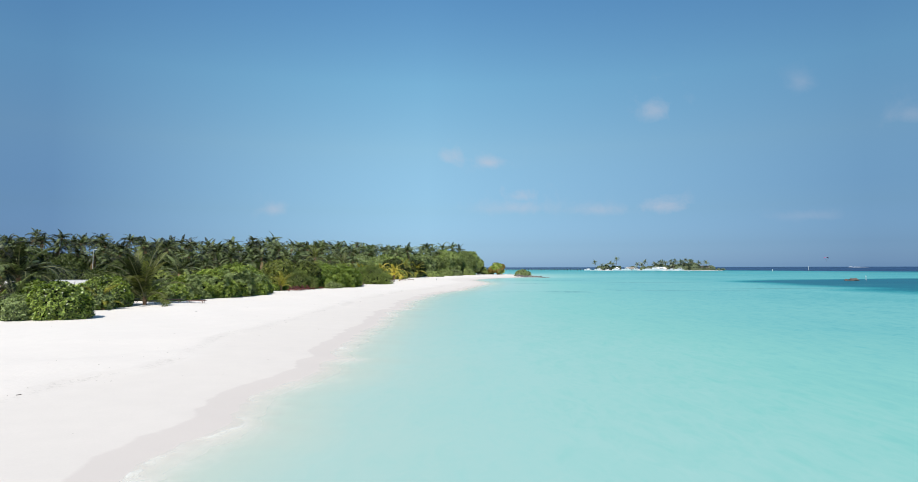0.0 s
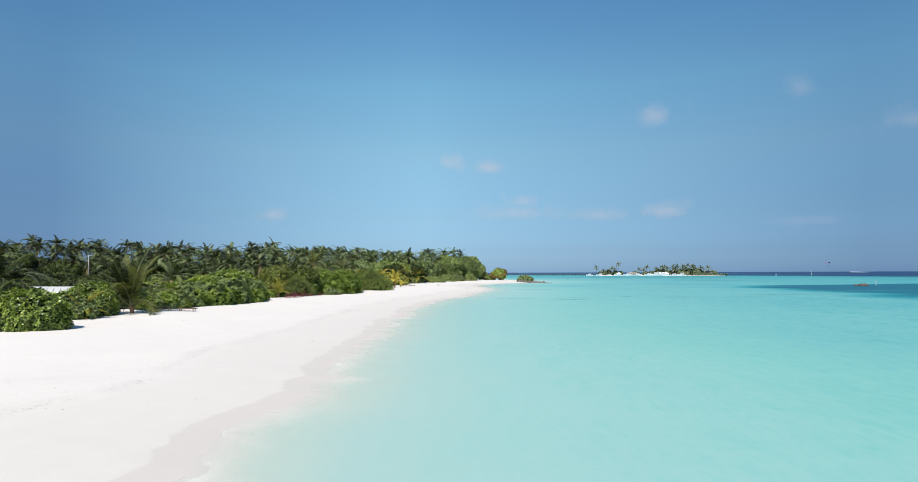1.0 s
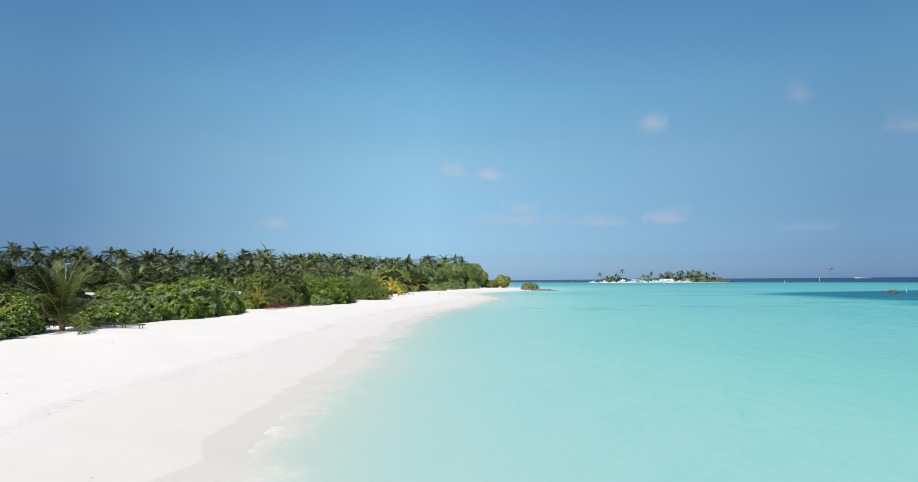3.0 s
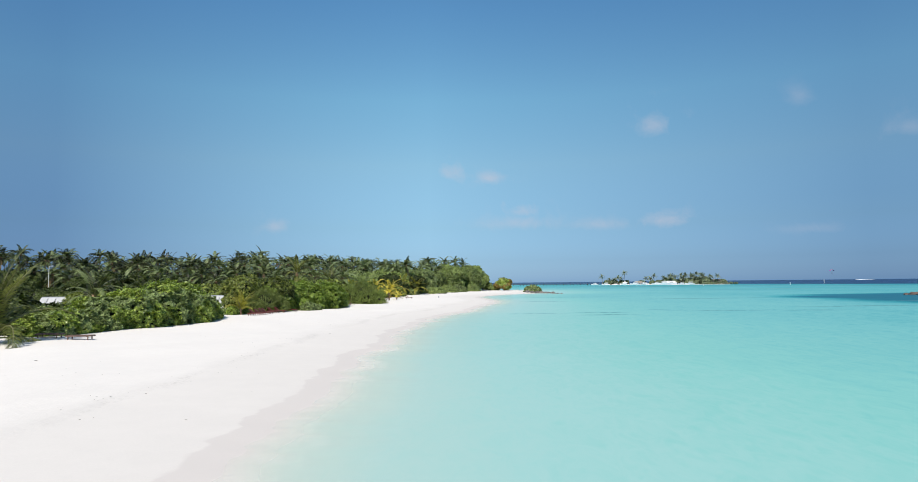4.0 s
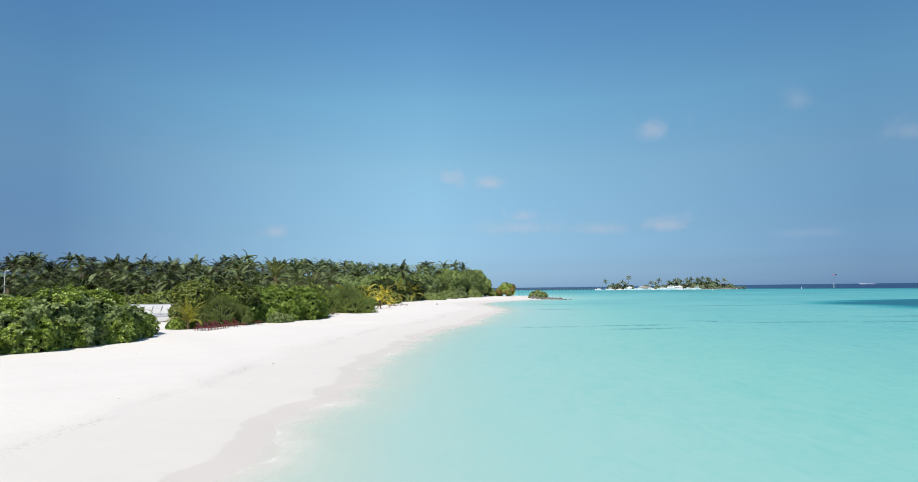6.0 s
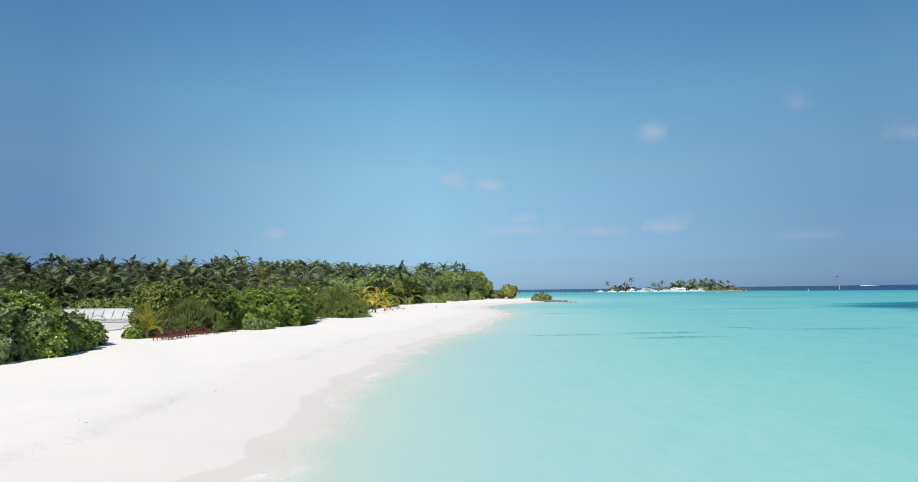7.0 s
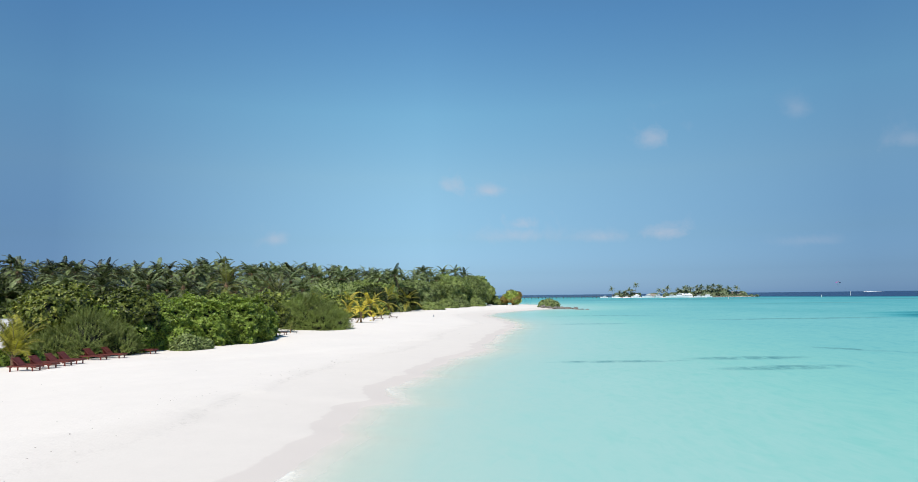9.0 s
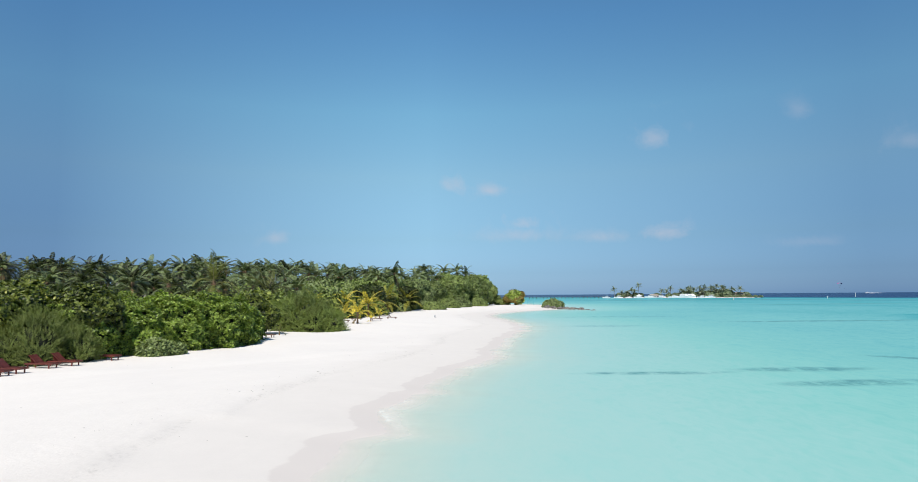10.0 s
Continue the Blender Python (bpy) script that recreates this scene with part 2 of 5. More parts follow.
    lace = ramp_node(t, noise_node(t, pos, 1.3, 3.0, 0.6, 0.8), [(0.36, 0.12), (0.64, 0.58)])
    broken = ramp_node(t, noise_node(t, pos, 0.16, 2.0), [(0.44, 0.0), (0.56, 1.0)])
    foam = math_node(t, "MULTIPLY", math_node(t, "MULTIPLY", band, lace), broken)
    body = mix_node(t, foam, body, (0.88, 0.88, 0.88))
    p = node(t, "ShaderNodeBsdfPrincipled", Roughness=0.22, IOR=1.33)
    p.inputs["Specular IOR Level"].default_value = 0.002
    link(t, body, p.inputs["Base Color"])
    waves = math_node(t, "ADD", math_node(t, "MULTIPLY", swell, 1.0), math_node(t, "MULTIPLY", chop, 0.35))
    link(t, bump(t, waves, 0.10, 0.15), p.inputs["Normal"])
    clear = node(t, "ShaderNodeBsdfTransparent")
    fac = ramp_node(t, math_node(t, "SUBTRACT", 0.0, math_node(t, "DIVIDE", shore.outputs["Fac"], 12.0)), [(0.085, 0.0), (0.15, 0.26), (0.25, 0.64), (0.44, 0.92), (0.75, 1.0)])
    fac = math_node(t, "MAXIMUM", fac, foam)
    mx = node(t, "ShaderNodeMixShader")
    link(t, fac, mx.inputs[0])
    link(t, clear.outputs[0], mx.inputs[1])
    link(t, p.outputs[0], mx.inputs[2])
    link(t, mx.outputs[0], out.inputs["Surface"])
    return m


SAND = sand_material()
WATER = water_material()
SHRUB_LEAF = leaf_material("beach_cabbage_leaf", (0.024, 0.044, 0.007), (0.350, 0.450, 0.082), (0.46, 0.53, 0.11), 0.28, 0.36, 0.2, 0.31, 0.90, 0.5, 0.65)
SHRUB_GREY = leaf_material("grey_green_leaf", (0.034, 0.054, 0.018), (0.325, 0.395, 0.145), None, 0.25, 0.5, 0.2, 0.31, 0.92, 0.35, 0.65)
SHRUB_BRIGHT = leaf_material("bright_shrub_leaf", (0.018, 0.034, 0.005), (0.310, 0.410, 0.070), None, 0.27, 0.40, 0.2, 0.31, 0.88, 0.40, 0.65)
TREE_LEAF = leaf_material("broad_tree_leaf", (0.022, 0.036, 0.008), (0.240, 0.290, 0.058), (0.32, 0.35, 0.07), 0.24, 0.45, 0.3, 0.28, 0.88, 0.35, 0.7)
YELLOWING_LEAF = leaf_material("yellowing_tree_leaf", (0.016, 0.027, 0.005), (0.215, 0.255, 0.045), (0.38, 0.38, 0.085), 0.22, 0.42, 0.2, 0.36, 0.92, 0.35, 0.6)
RUSTY_LEAF = leaf_material("rusty_tree_leaf", (0.15, 0.11, 0.025), (0.27, 0.20, 0.045), (0.34, 0.27, 0.06), 0.25, 0.5)
# one needle foliage as a shaded and a lit colour copy
NEEDLE_SHADED = leaf_material("shaded_needle", (0.026, 0.040, 0.010), (0.235, 0.285, 0.075), None, 0.22, 0.6)
NEEDLE_LIT = leaf_material("lit_needle", (0.036, 0.058, 0.013), (0.305, 0.375, 0.095), None, 0.28, 0.6)
# the shade of the dense canopy is put into this leaf colour
SHADED_FOREST_LEAF = leaf_material("shaded_forest_leaf", (0.009, 0.015, 0.004), (0.092, 0.122, 0.026), None, 0.16, 0.5, 0.3, 0.30, 0.92, 0.3, 0.65)
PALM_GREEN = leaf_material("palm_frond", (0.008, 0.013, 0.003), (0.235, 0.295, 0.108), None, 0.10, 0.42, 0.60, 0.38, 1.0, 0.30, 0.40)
# lighter frond copy with sunlight and haze put into its colour
PALM_LIT = leaf_material("lit_palm_frond", (0.030, 0.048, 0.016), (0.300, 0.375, 0.158), None, 0.14, 0.42, 0.55, 0.30, 1.0, 0.30, 0.40)
PALM_LIGHT = leaf_material("young_palm_frond", (0.012, 0.020, 0.004), (0.240, 0.262, 0.062), None, 0.16, 0.5, 0.60, 0.32, 1.0, 0.2, 0.40)
# distance haze is painted into these pale fronds
PALM_HAZED = leaf_material("hazed_palm_frond", (0.115, 0.150, 0.105), (0.29, 0.34, 0.225), None, 0.15, 0.5)
EDGE_LEAF = leaf_material("shore_tree_leaf", (0.040, 0.062, 0.018), (0.330, 0.405, 0.125), None, 0.28, 0.45, 0.35, 0.24, 0.90, 0.35, 0.6)
# islet green lightened to carry the haze of distance
ISLET_LEAF_HAZED = leaf_material("hazed_islet_leaf", (0.095, 0.125, 0.078), (0.29, 0.34, 0.19), None, 0.25, 0.5)
PALM_YELLOW = leaf_material("yellow_palm_frond", (0.36, 0.30, 0.040), (0.78, 0.62, 0.085), None, 0.30, 0.42)
PALM_OLIVE = leaf_material("yellow_green_palm_frond", (0.100, 0.098, 0.015), (0.42, 0.39, 0.060), None, 0.30, 0.42)
PALM_DEAD = leaf_material("dead_palm_frond", (0.10, 0.065, 0.030), (0.26, 0.18, 0.085), None, 0.15, 0.8)
# near-black tone stands in for the shade inside crowns
CORE = plain_material("inner_shade", (0.008, 0.010, 0.005), (0.020, 0.023, 0.011), 2.0, 0.9)
RIB = plain_material("frond_rib", (0.11, 0.11, 0.04), (0.22, 0.21, 0.08), 2.0, 0.5)
BARK = plain_material("grey_bark", (0.11, 0.085, 0.060), (0.26, 0.22, 0.17), 2.0, 0.9, 0.03)
HUSK = plain_material("palm_husk", (0.13, 0.075, 0.040), (0.32, 0.20, 0.11), 4.0, 0.85, 0.03, stretch=(3, 3, 0.6))
RED_WOOD = plain_material("red_stained_wood", (0.085, 0.016, 0.012), (0.17, 0.038, 0.026), 3.0, 0.5, 0.004, stretch=(1, 8, 1))
BROWN_WOOD = plain_material("brown_weathered_wood", (0.10, 0.055, 0.038), (0.21, 0.135, 0.10), 3.0, 0.6, 0.004, stretch=(1, 8, 1))
DARK_WOOD = plain_material("dark_timber", (0.05, 0.045, 0.04), (0.12, 0.11, 0.10), 1.5, 0.8, 0.01)
WHITE_SHEET = plain_material("white_sheet", (0.38, 0.375, 0.365), (0.52, 0.51, 0.495), 1.2, 0.6, 0.01)
GREY_WALL = plain_material("grey_block_wall", (0.30, 0.31, 0.32), (0.46, 0.47, 0.47), 1.2, 0.9, 0.01)
DUNE = plain_material("trodden_sand", (0.50, 0.465, 0.425), (0.68, 0.64, 0.59), 0.7, 0.95, 0.06)
DARK_GAP = plain_material("dark_slit", (0.12, 0.12, 0.115), (0.20, 0.20, 0.19), 2.0, 0.9)
WHITE_HULL = plain_material("white_gelcoat", (0.74, 0.75, 0.76), (0.82, 0.82, 0.82), 0.6, 0.3)
WHITE_WALL = plain_material("white_render", (0.66, 0.66, 0.64), (0.80, 0.79, 0.77), 0.5, 0.8)
THATCH = plain_material("grey_thatch", (0.16, 0.14, 0.11), (0.30, 0.26, 0.21), 0.8, 0.95, 0.05)
GLASS_DARK = plain_material("tinted_glass", (0.02, 0.03, 0.04), (0.03, 0.045, 0.055), 1.0, 0.12)
ROCK = plain_material("reef_rock", (0.045, 0.04, 0.036), (0.30, 0.27, 0.235), 0.9, 0.9, 0.08)
RED_ROCK = plain_material("rusty_rock", (0.065, 0.045, 0.036), (0.17, 0.115, 0.09), 0.9, 0.9, 0.08)
POLE_PAINT = plain_material("pale_pole_paint", (0.60, 0.62, 0.58), (0.74, 0.75, 0.70), 1.0, 0.5)
BLUE_PAINT = plain_material("turquoise_paint", (0.06, 0.36, 0.42), (0.10, 0.46, 0.52), 1.0, 0.5)
RED_CLOTH = plain_material("red_cloth", (0.46, 0.05, 0.04), (0.62, 0.08, 0.06), 2.0, 0.85)
PURPLE_CLOTH = plain_material("purple_cloth", (0.26, 0.12, 0.42), (0.34, 0.16, 0.50), 2.0, 0.85)
DRIFT = plain_material("beach_debris", (0.10, 0.09, 0.07), (0.30, 0.27, 0.23), 4.0, 0.9)
WAKE = plain_material("boat_foam", (0.72, 0.75, 0.77), (0.86, 0.87, 0.88), 0.4, 0.8)


# ---- the lie of the land ----
LAND = np.array([
    (-30, -250), (-14, -60), (-9.6, 0), (-8.4, 16), (-9.0, 22), (-8.0, 25.5), (-7.6, 30), (-8.3, 40), (-8.0, 50), (-8.2, 57), (-8.4, 65), (-7.9, 75), (-8.0, 87), (-7.3, 94),
    (-6.4, 100), (-5.6, 106), (-4.3, 113.5), (-1.0, 123), (0.4, 134), (2.8, 149), (5.8, 165), (6.2, 176), (5.4, 190), (3.4, 206), (3.0, 216), (5.5, 230), (12.5, 250),
    (20, 262), (27, 272), (31, 284), (33, 298), (33, 318), (34, 340), (33, 358), (26, 378), (8, 400), (-30, 425),
    (-120, 450), (-260, 440), (-420, 380), (-500, 200), (-480, -100), (-300, -260)], float)
PATCH = np.array([(80, 197), (106, 211), (177, 233), (460, 260), (460, 40), (86, 40), (66, 82), (72, 108), (82, 154)], float)


def signed_distance(poly, px, py):
    """Metres inside (plus) or outside (minus) a closed outline."""
    best = np.full(px.shape, 1e9)
    inside = np.zeros(px.shape, bool)
    for (ax, ay), (bx, by) in zip(poly, np.roll(poly, -1, 0)):
        ex, ey = bx - ax, by - ay
        k = np.clip(((px - ax) * ex + (py - ay) * ey) / (ex * ex + ey * ey), 0, 1)
        best = np.minimum(best, (px - ax - k * ex) ** 2 + (py - ay - k * ey) ** 2)
        cross = (ay > py) != (by > py)
        with np.errstate(divide="ignore", invalid="ignore"):
            inside ^= cross & (px < ax + (py - ay) * ex / (ey if ey else 1e-9))
    return np.where(inside, 1, -1) * np.sqrt(best)


rng = np.random.default_rng(7)
RIPPLE = rng.normal(0, 1, 4000)


def wobble(v, step):
    """Smooth noise along a line, one value about every `step` metres."""
    k = np.asarray(v, float) / step + 2000
    i = np.floor(k).astype(int) % 3990
    f = k - np.floor(k)
    f = f * f * (3 - 2 * f)
    return RIPPLE[i] * (1 - f) + RIPPLE[i + 1] * f


def shore(px, py):
    """Metres inland of the swash line."""
    d = signed_distance(LAND, px, py)
    near = np.exp(-(d / 6) ** 2)
    along = py + 0.35 * px
    return d + near * (0.26 * wobble(along, 4.0) + 0.24 * wobble(along + 77.3, 1.9) + 0.10 * wobble(along * 1.7, 0.8))


def step(v, a, b):
    k = np.clip((v - a) / (b - a), 0, 1)
    return k * k * (3 - 2 * k)


def tide_mark(d, px, py):
    """Metres inland of the scarp that the last high tide cut into the beach."""
    return d - np.interp(py, [25, 50, 90, 105], [6.4, 6.5, 5.5, 5.2]) - 0.45 * wobble(py, 9.0) - 0.12 * wobble(py + 31, 2.3)


def land_height(d, px, py):
    beach = 0.055 * (d + 1.3)
    up = 0.40 * (1 - np.exp(-np.maximum(d + 1.3, 0) / 9.0))
    berm = 0.04 * np.exp(-((d - 7.0 - 0.8 * wobble(py, 9.0)) / 1.3) ** 2)
    cut = 0.09 * step(tide_mark(d, px, py), -0.22, 0.22) * (0.55 + 0.45 * np.tanh(1.5 * wobble(py + 500, 7.0)))
    roll = 0.05 * wobble(px * 0.8 + py * 0.6, 4.0) * step(d, 6, 14) + 0.025 * wobble(px - py, 2.3) * step(d, 2, 8)
    return np.where(d > -1.3, up + berm + roll + cut, np.maximum(beach, -2.5))


def sea_depth(d, px, py):
    off = np.maximum(-d - 0.8, 0)
    deep = 1.0 * (1 - np.exp(-off / 13)) + 1.5 * (1 - np.exp(-off / 110))
    deep = deep + 0.42 * step(off, 12, 40)
    deep = deep + 4.3 * step(signed_distance(PATCH, px, py) + 2.5 * wobble(px * 0.5, 9.0) + 3.0 * wobble(py, 13.0), -3, 14) * (0.55 + 0.45 * step(py, 95, 165))
    edge = np.interp(py, [0, 300, 566, 790, 1000, 1250], [490, 446, 388, 315, 170, -200])
    edge = np.where(py > 1250, -4000, edge) + 12 * wobble(py, 60.0)
    return deep + 3.0 * step(px - edge, -110, 0) + 14 * step(px - edge, -12, 40)


def ground_z(x, y):
    ax, ay = np.array([float(x)]), np.array([float(y)])
    return float(land_height(shore(ax, ay), ax, ay)[0])


def mesh_from(name, verts, faces, mat=None, smooth=False):
    """A mesh from arrays: verts (n, 3) and faces (m, 3 or 4)."""
    verts, faces = np.asarray(verts, np.float32), np.asarray(faces, np.int32)
    me = bpy.data.meshes.new(name)
    k = faces.shape[1]
    me.vertices.add(len(verts))
    me.vertices.foreach_set("co", verts.ravel())
    me.loops.add(faces.size)
    me.loops.foreach_set("vertex_index", faces.ravel())
    me.polygons.add(len(faces))
    me.polygons.foreach_set("loop_start", np.arange(0, faces.size, k, dtype=np.int32))
    me.polygons.foreach_set("loop_total", np.full(len(faces), k, np.int32))
    if smooth:
        me.polygons.foreach_set("use_smooth", np.ones(len(faces), bool))
    me.update(calc_edges=True)
    if mat:
        me.materials.append(mat)
    return me


def spaced(*runs):
    """Line stations: (start, stop, gap) runs joined end to end."""
    out = [np.arange(a, b, g) for a, b, g in runs]
    return np.concatenate(out + [np.array([runs[-1][1]])])


def sheet(name, xs, ys, height, keep=None, attributes=(), mat=None):
    gx, gy = np.meshgrid(xs, ys)
    d = shore(gx, gy)
    z = height(d, gx, gy)
    nx, ny = len(xs), len(ys)
    i = np.arange(nx * ny).reshape(ny, nx)
    quads = np.stack([i[:-1, :-1], i[:-1, 1:], i[1:, 1:], i[1:, :-1]], -1).reshape(-1, 4)
    verts = np.stack([gx, gy, z], -1).reshape(-1, 3)
    values = {"shore": d.ravel()}
    for key, fn in attributes:
        values[key] = fn(d, gx, gy).ravel()
    if keep:
        quads = quads[keep(d.ravel()[quads])]
        used = np.unique(quads)
        remap = np.zeros(len(verts), int)
        remap[used] = np.arange(len(used))
        quads, verts = remap[quads], verts[used]
        values = {key: v[used] for key, v in values.items()}
    me = mesh_from(name, verts, quads, mat, True)
    for key, v in values.items():
        me.attributes.new(key, "FLOAT", "POINT").data.foreach_set("value", v.astype(np.float32))
    return new(name, me)


XS = spaced((-6000, -1000, 500), (-1000, -240, 40), (-240, -60, 6), (-60, -24, 1.2), (-24, 14, 0.3), (14, 40, 0.65), (40, 180, 3.5), (180, 600, 15), (600, 1500, 90), (1500, 6000, 500))
YS = spaced((-600, -60, 30), (-60, 6, 3), (6, 140, 0.45), (140, 200, 0.8), (200, 300, 1.6), (300, 460, 5), (460, 1300, 16), (1300, 2400, 100), (2400, 5400, 300))


def weed_cover(d, px, py):
    total = np.zeros(px.shape)
    for cx, cy, along, wide, turn in WEED:
        c, s = math.cos(radians(turn)), math.sin(radians(turn))
        u, v = (px - cx) * c + (py - cy) * s, -(px - cx) * s + (py - cy) * c
        total = np.maximum(total, 1 - step((u / along) ** 2 + ((v + 0.5 * wobble(u, 3.0)) / wide) ** 2, 0.15, 1.0))
    return total


WEED = [(10, 113, 6, 0.8, 5), (20, 114.4, 5.5, 1.4, 6), (19.5, 108.4, 5.5, 1.4, 12), (31, 120.6, 4.6, 0.9, -45), (40.5, 117, 8, 1.5, 5), (52.5, 115.5, 6, 1.4, -4), (20, 168.5, 8, 1.6, 0),
        (70, 128, 18, 2.0, 6), (60, 180, 22, 3.0, 4), (30, 205, 16, 2.0, -3), (96, 150, 16, 2.4, 6), (170, 520, 120, 42, -8), (300, 430, 100, 26, 0), (330, 330, 120, 14, 3), (150, 330, 40, 10, 3)]
ground = tagged(sheet("ground", XS, YS, land_height, attributes=(("tide", lambda d, px, py: tide_mark(d, px, py) + 50),), mat=SAND), "bright white coral sand beach and sandy lagoon bed", "ground", kind="structure")
water = tagged(sheet("water", XS, YS, lambda d, px, py: np.zeros(px.shape), keep=lambda q: q.min(1) < 0.3,
                     attributes=(("depth", sea_depth), ("weed", weed_cover)), mat=WATER),
               "clear shallow turquoise lagoon water, deep blue beyond the reef", "water", kind="structure")
water.visible_shadow = False


# ---- helpers for things ----
def thing(name, label, category, at=(0, 0, 0), turn=0.0, group="", kind=""):
    ob = new(name)
    ob.empty_display_size = 0.2
    ob.matrix_world = pose(*at, 0, 0, turn)
    return tagged(ob, label, category, group, kind)


def part(name, data, parent, mat=None, label="", at=None):
    """One mesh object under a thing or part, from a bmesh or a mesh."""
    if isinstance(data, bmesh.types.BMesh):
        me = bpy.data.meshes.new(name)
        data.to_mesh(me)
        data.free()
    else:
        me = data
    if mat and not me.materials:
        me.materials.append(mat)
    ob = new(name, me)
    ob.parent = parent
    if at is not None:
        ob.matrix_local = at
    return tagged(ob, label)


def box(bm, centre, size, turn=None, bevel=0.0):
    made = bmesh.ops.create_cube(bm, size=1.0)["verts"]
    m = Matrix.Translation(centre) @ (turn or Matrix()) @ Matrix.Diagonal((*size, 1))
    bmesh.ops.transform(bm, matrix=m, verts=made)
    if bevel:
        edges = list({e for v in made for e in v.link_edges})
        bmesh.ops.bevel(bm, geom=edges, offset=bevel, segments=1, affect="EDGES")
    return bm


def box_mesh(centre, size, turn=None, bevel=0.0):
    return box(bmesh.new(), centre, size, turn, bevel)


def tube_arrays(points, radii, sides=8):
    """A tapered tube along points, capped by its last ring drawn small."""
    pts = np.asarray(points, float)
    verts, n = [], len(pts)
    for i, (p, r) in enumerate(zip(pts, radii)):
        d = pts[min(i + 1, n - 1)] - pts[max(i - 1, 0)]
        d /= np.linalg.norm(d) + 1e-9
        a = np.cross(d, (0.31, 0.95, 0.05) if abs(d[1]) < 0.9 else (1, 0, 0))
        a /= np.linalg.norm(a)
        b = np.cross(d, a)
        for k in range(sides):
            th = 2 * math.pi * k / sides
            verts.append(p + r * (math.cos(th) * a + math.sin(th) * b))
    faces = [(i * sides + k, i * sides + (k + 1) % sides, (i + 1) * sides + (k + 1) % sides, (i + 1) * sides + k) for i in range(n - 1) for k in range(sides)]
    return np.array(verts), np.array(faces)


def tube(points, radii, sides=8, mat=None, name="tube"):
    v, f = tube_arrays(points, radii, sides)
    return mesh_from(name, v, f, mat, True)


# ---- leaves ----
def leaf_strip(length, width, droop, up, spin, fold=0.0):
    """One folded leaf of two quads that grows from the origin at `up` degrees over the level, turned by spin."""
    rows, a = [], radians(up)
    x = z = 0.0
    for k, w in ((0.0, 0.35), (0.55, 1.0), (1.0, 0.45)):
        rows.append((x, z, w * width / 2))
        x += length * 0.5 * math.cos(a)
        z += length * 0.5 * math.sin(a)
        a -= radians(droop)
    c, s = math.cos(spin), math.sin(spin)
    v = []
    for x, z, w in rows:
        for side in (-1, 1):
            v.append((x * c - side * w * s, x * s + side * w * c, z + fold * w))
    return np.array(v), np.array([(0, 1, 3, 2), (2, 3, 5, 4)])


def rosette(leaves, length, width, seed, low=10, high=65):
    r = np.random.default_rng(seed)
    vs, fs, n = [], [], 0
    for i in range(leaves):
        v, f = leaf_strip(length * r.uniform(0.75, 1.15), width * r.uniform(0.8, 1.2), r.uniform(15, 45), r.uniform(low, high), 2.4 * i + r.uniform(-0.3, 0.3))
        vs.append(v)
        fs.append(f + n)
        n += len(v)
    return np.concatenate(vs), np.concatenate(fs)


ROSETTES = [rosette(8, 0.26, 0.125, k) for k in range(3)]                # fleshy beach-cabbage tufts
TREE_TUFTS = [rosette(7, 0.27, 0.15, 10 + k, -10, 60) for k in range(3)]  # broad tree leaves
FAR_TUFTS = [rosette(5, 0.75, 0.50, 20 + k, -20, 60) for k in range(3)]   # sprays of leaves on far trees


def plume(seed, length=1.0, leaves=26, leaf=0.17, width=0.03):
    """A feathery twig that rises along z: short narrow leaves all round a curved stem."""
    r = np.random.default_rng(seed)
    bend = r.uniform(-0.28, 0.28, 2)
    vs, fs = [], []
    for k in range(leaves):
        s = 0.12 + 0.88 * k / (leaves - 1)
        foot = np.array([bend[0] * s * s, bend[1] * s * s, s]) * length
        a = 2.4 * k + r.uniform(-0.4, 0.4)
        rise = 0.5 + 0.6 * s
        way = np.array([math.cos(a), math.sin(a), rise])
        way /= np.linalg.norm(way)
        across = np.array([-math.sin(a), math.cos(a), 0.0])
        ln = leaf * (1.35 - 0.8 * s) * r.uniform(0.8, 1.2)
        vs.append(np.array([foot - across * width * 0.5, foot + across * width * 0.5, foot + way * ln + across * width * 0.35, foot + way * ln - across * width * 0.35]))
        fs.append(np.array([(0, 1, 2, 3)]) + 4 * k)
    return np.concatenate(vs), np.concatenate(fs)


SPRAYS = [plume(30 + k) for k in range(4)]      # feathery twigs


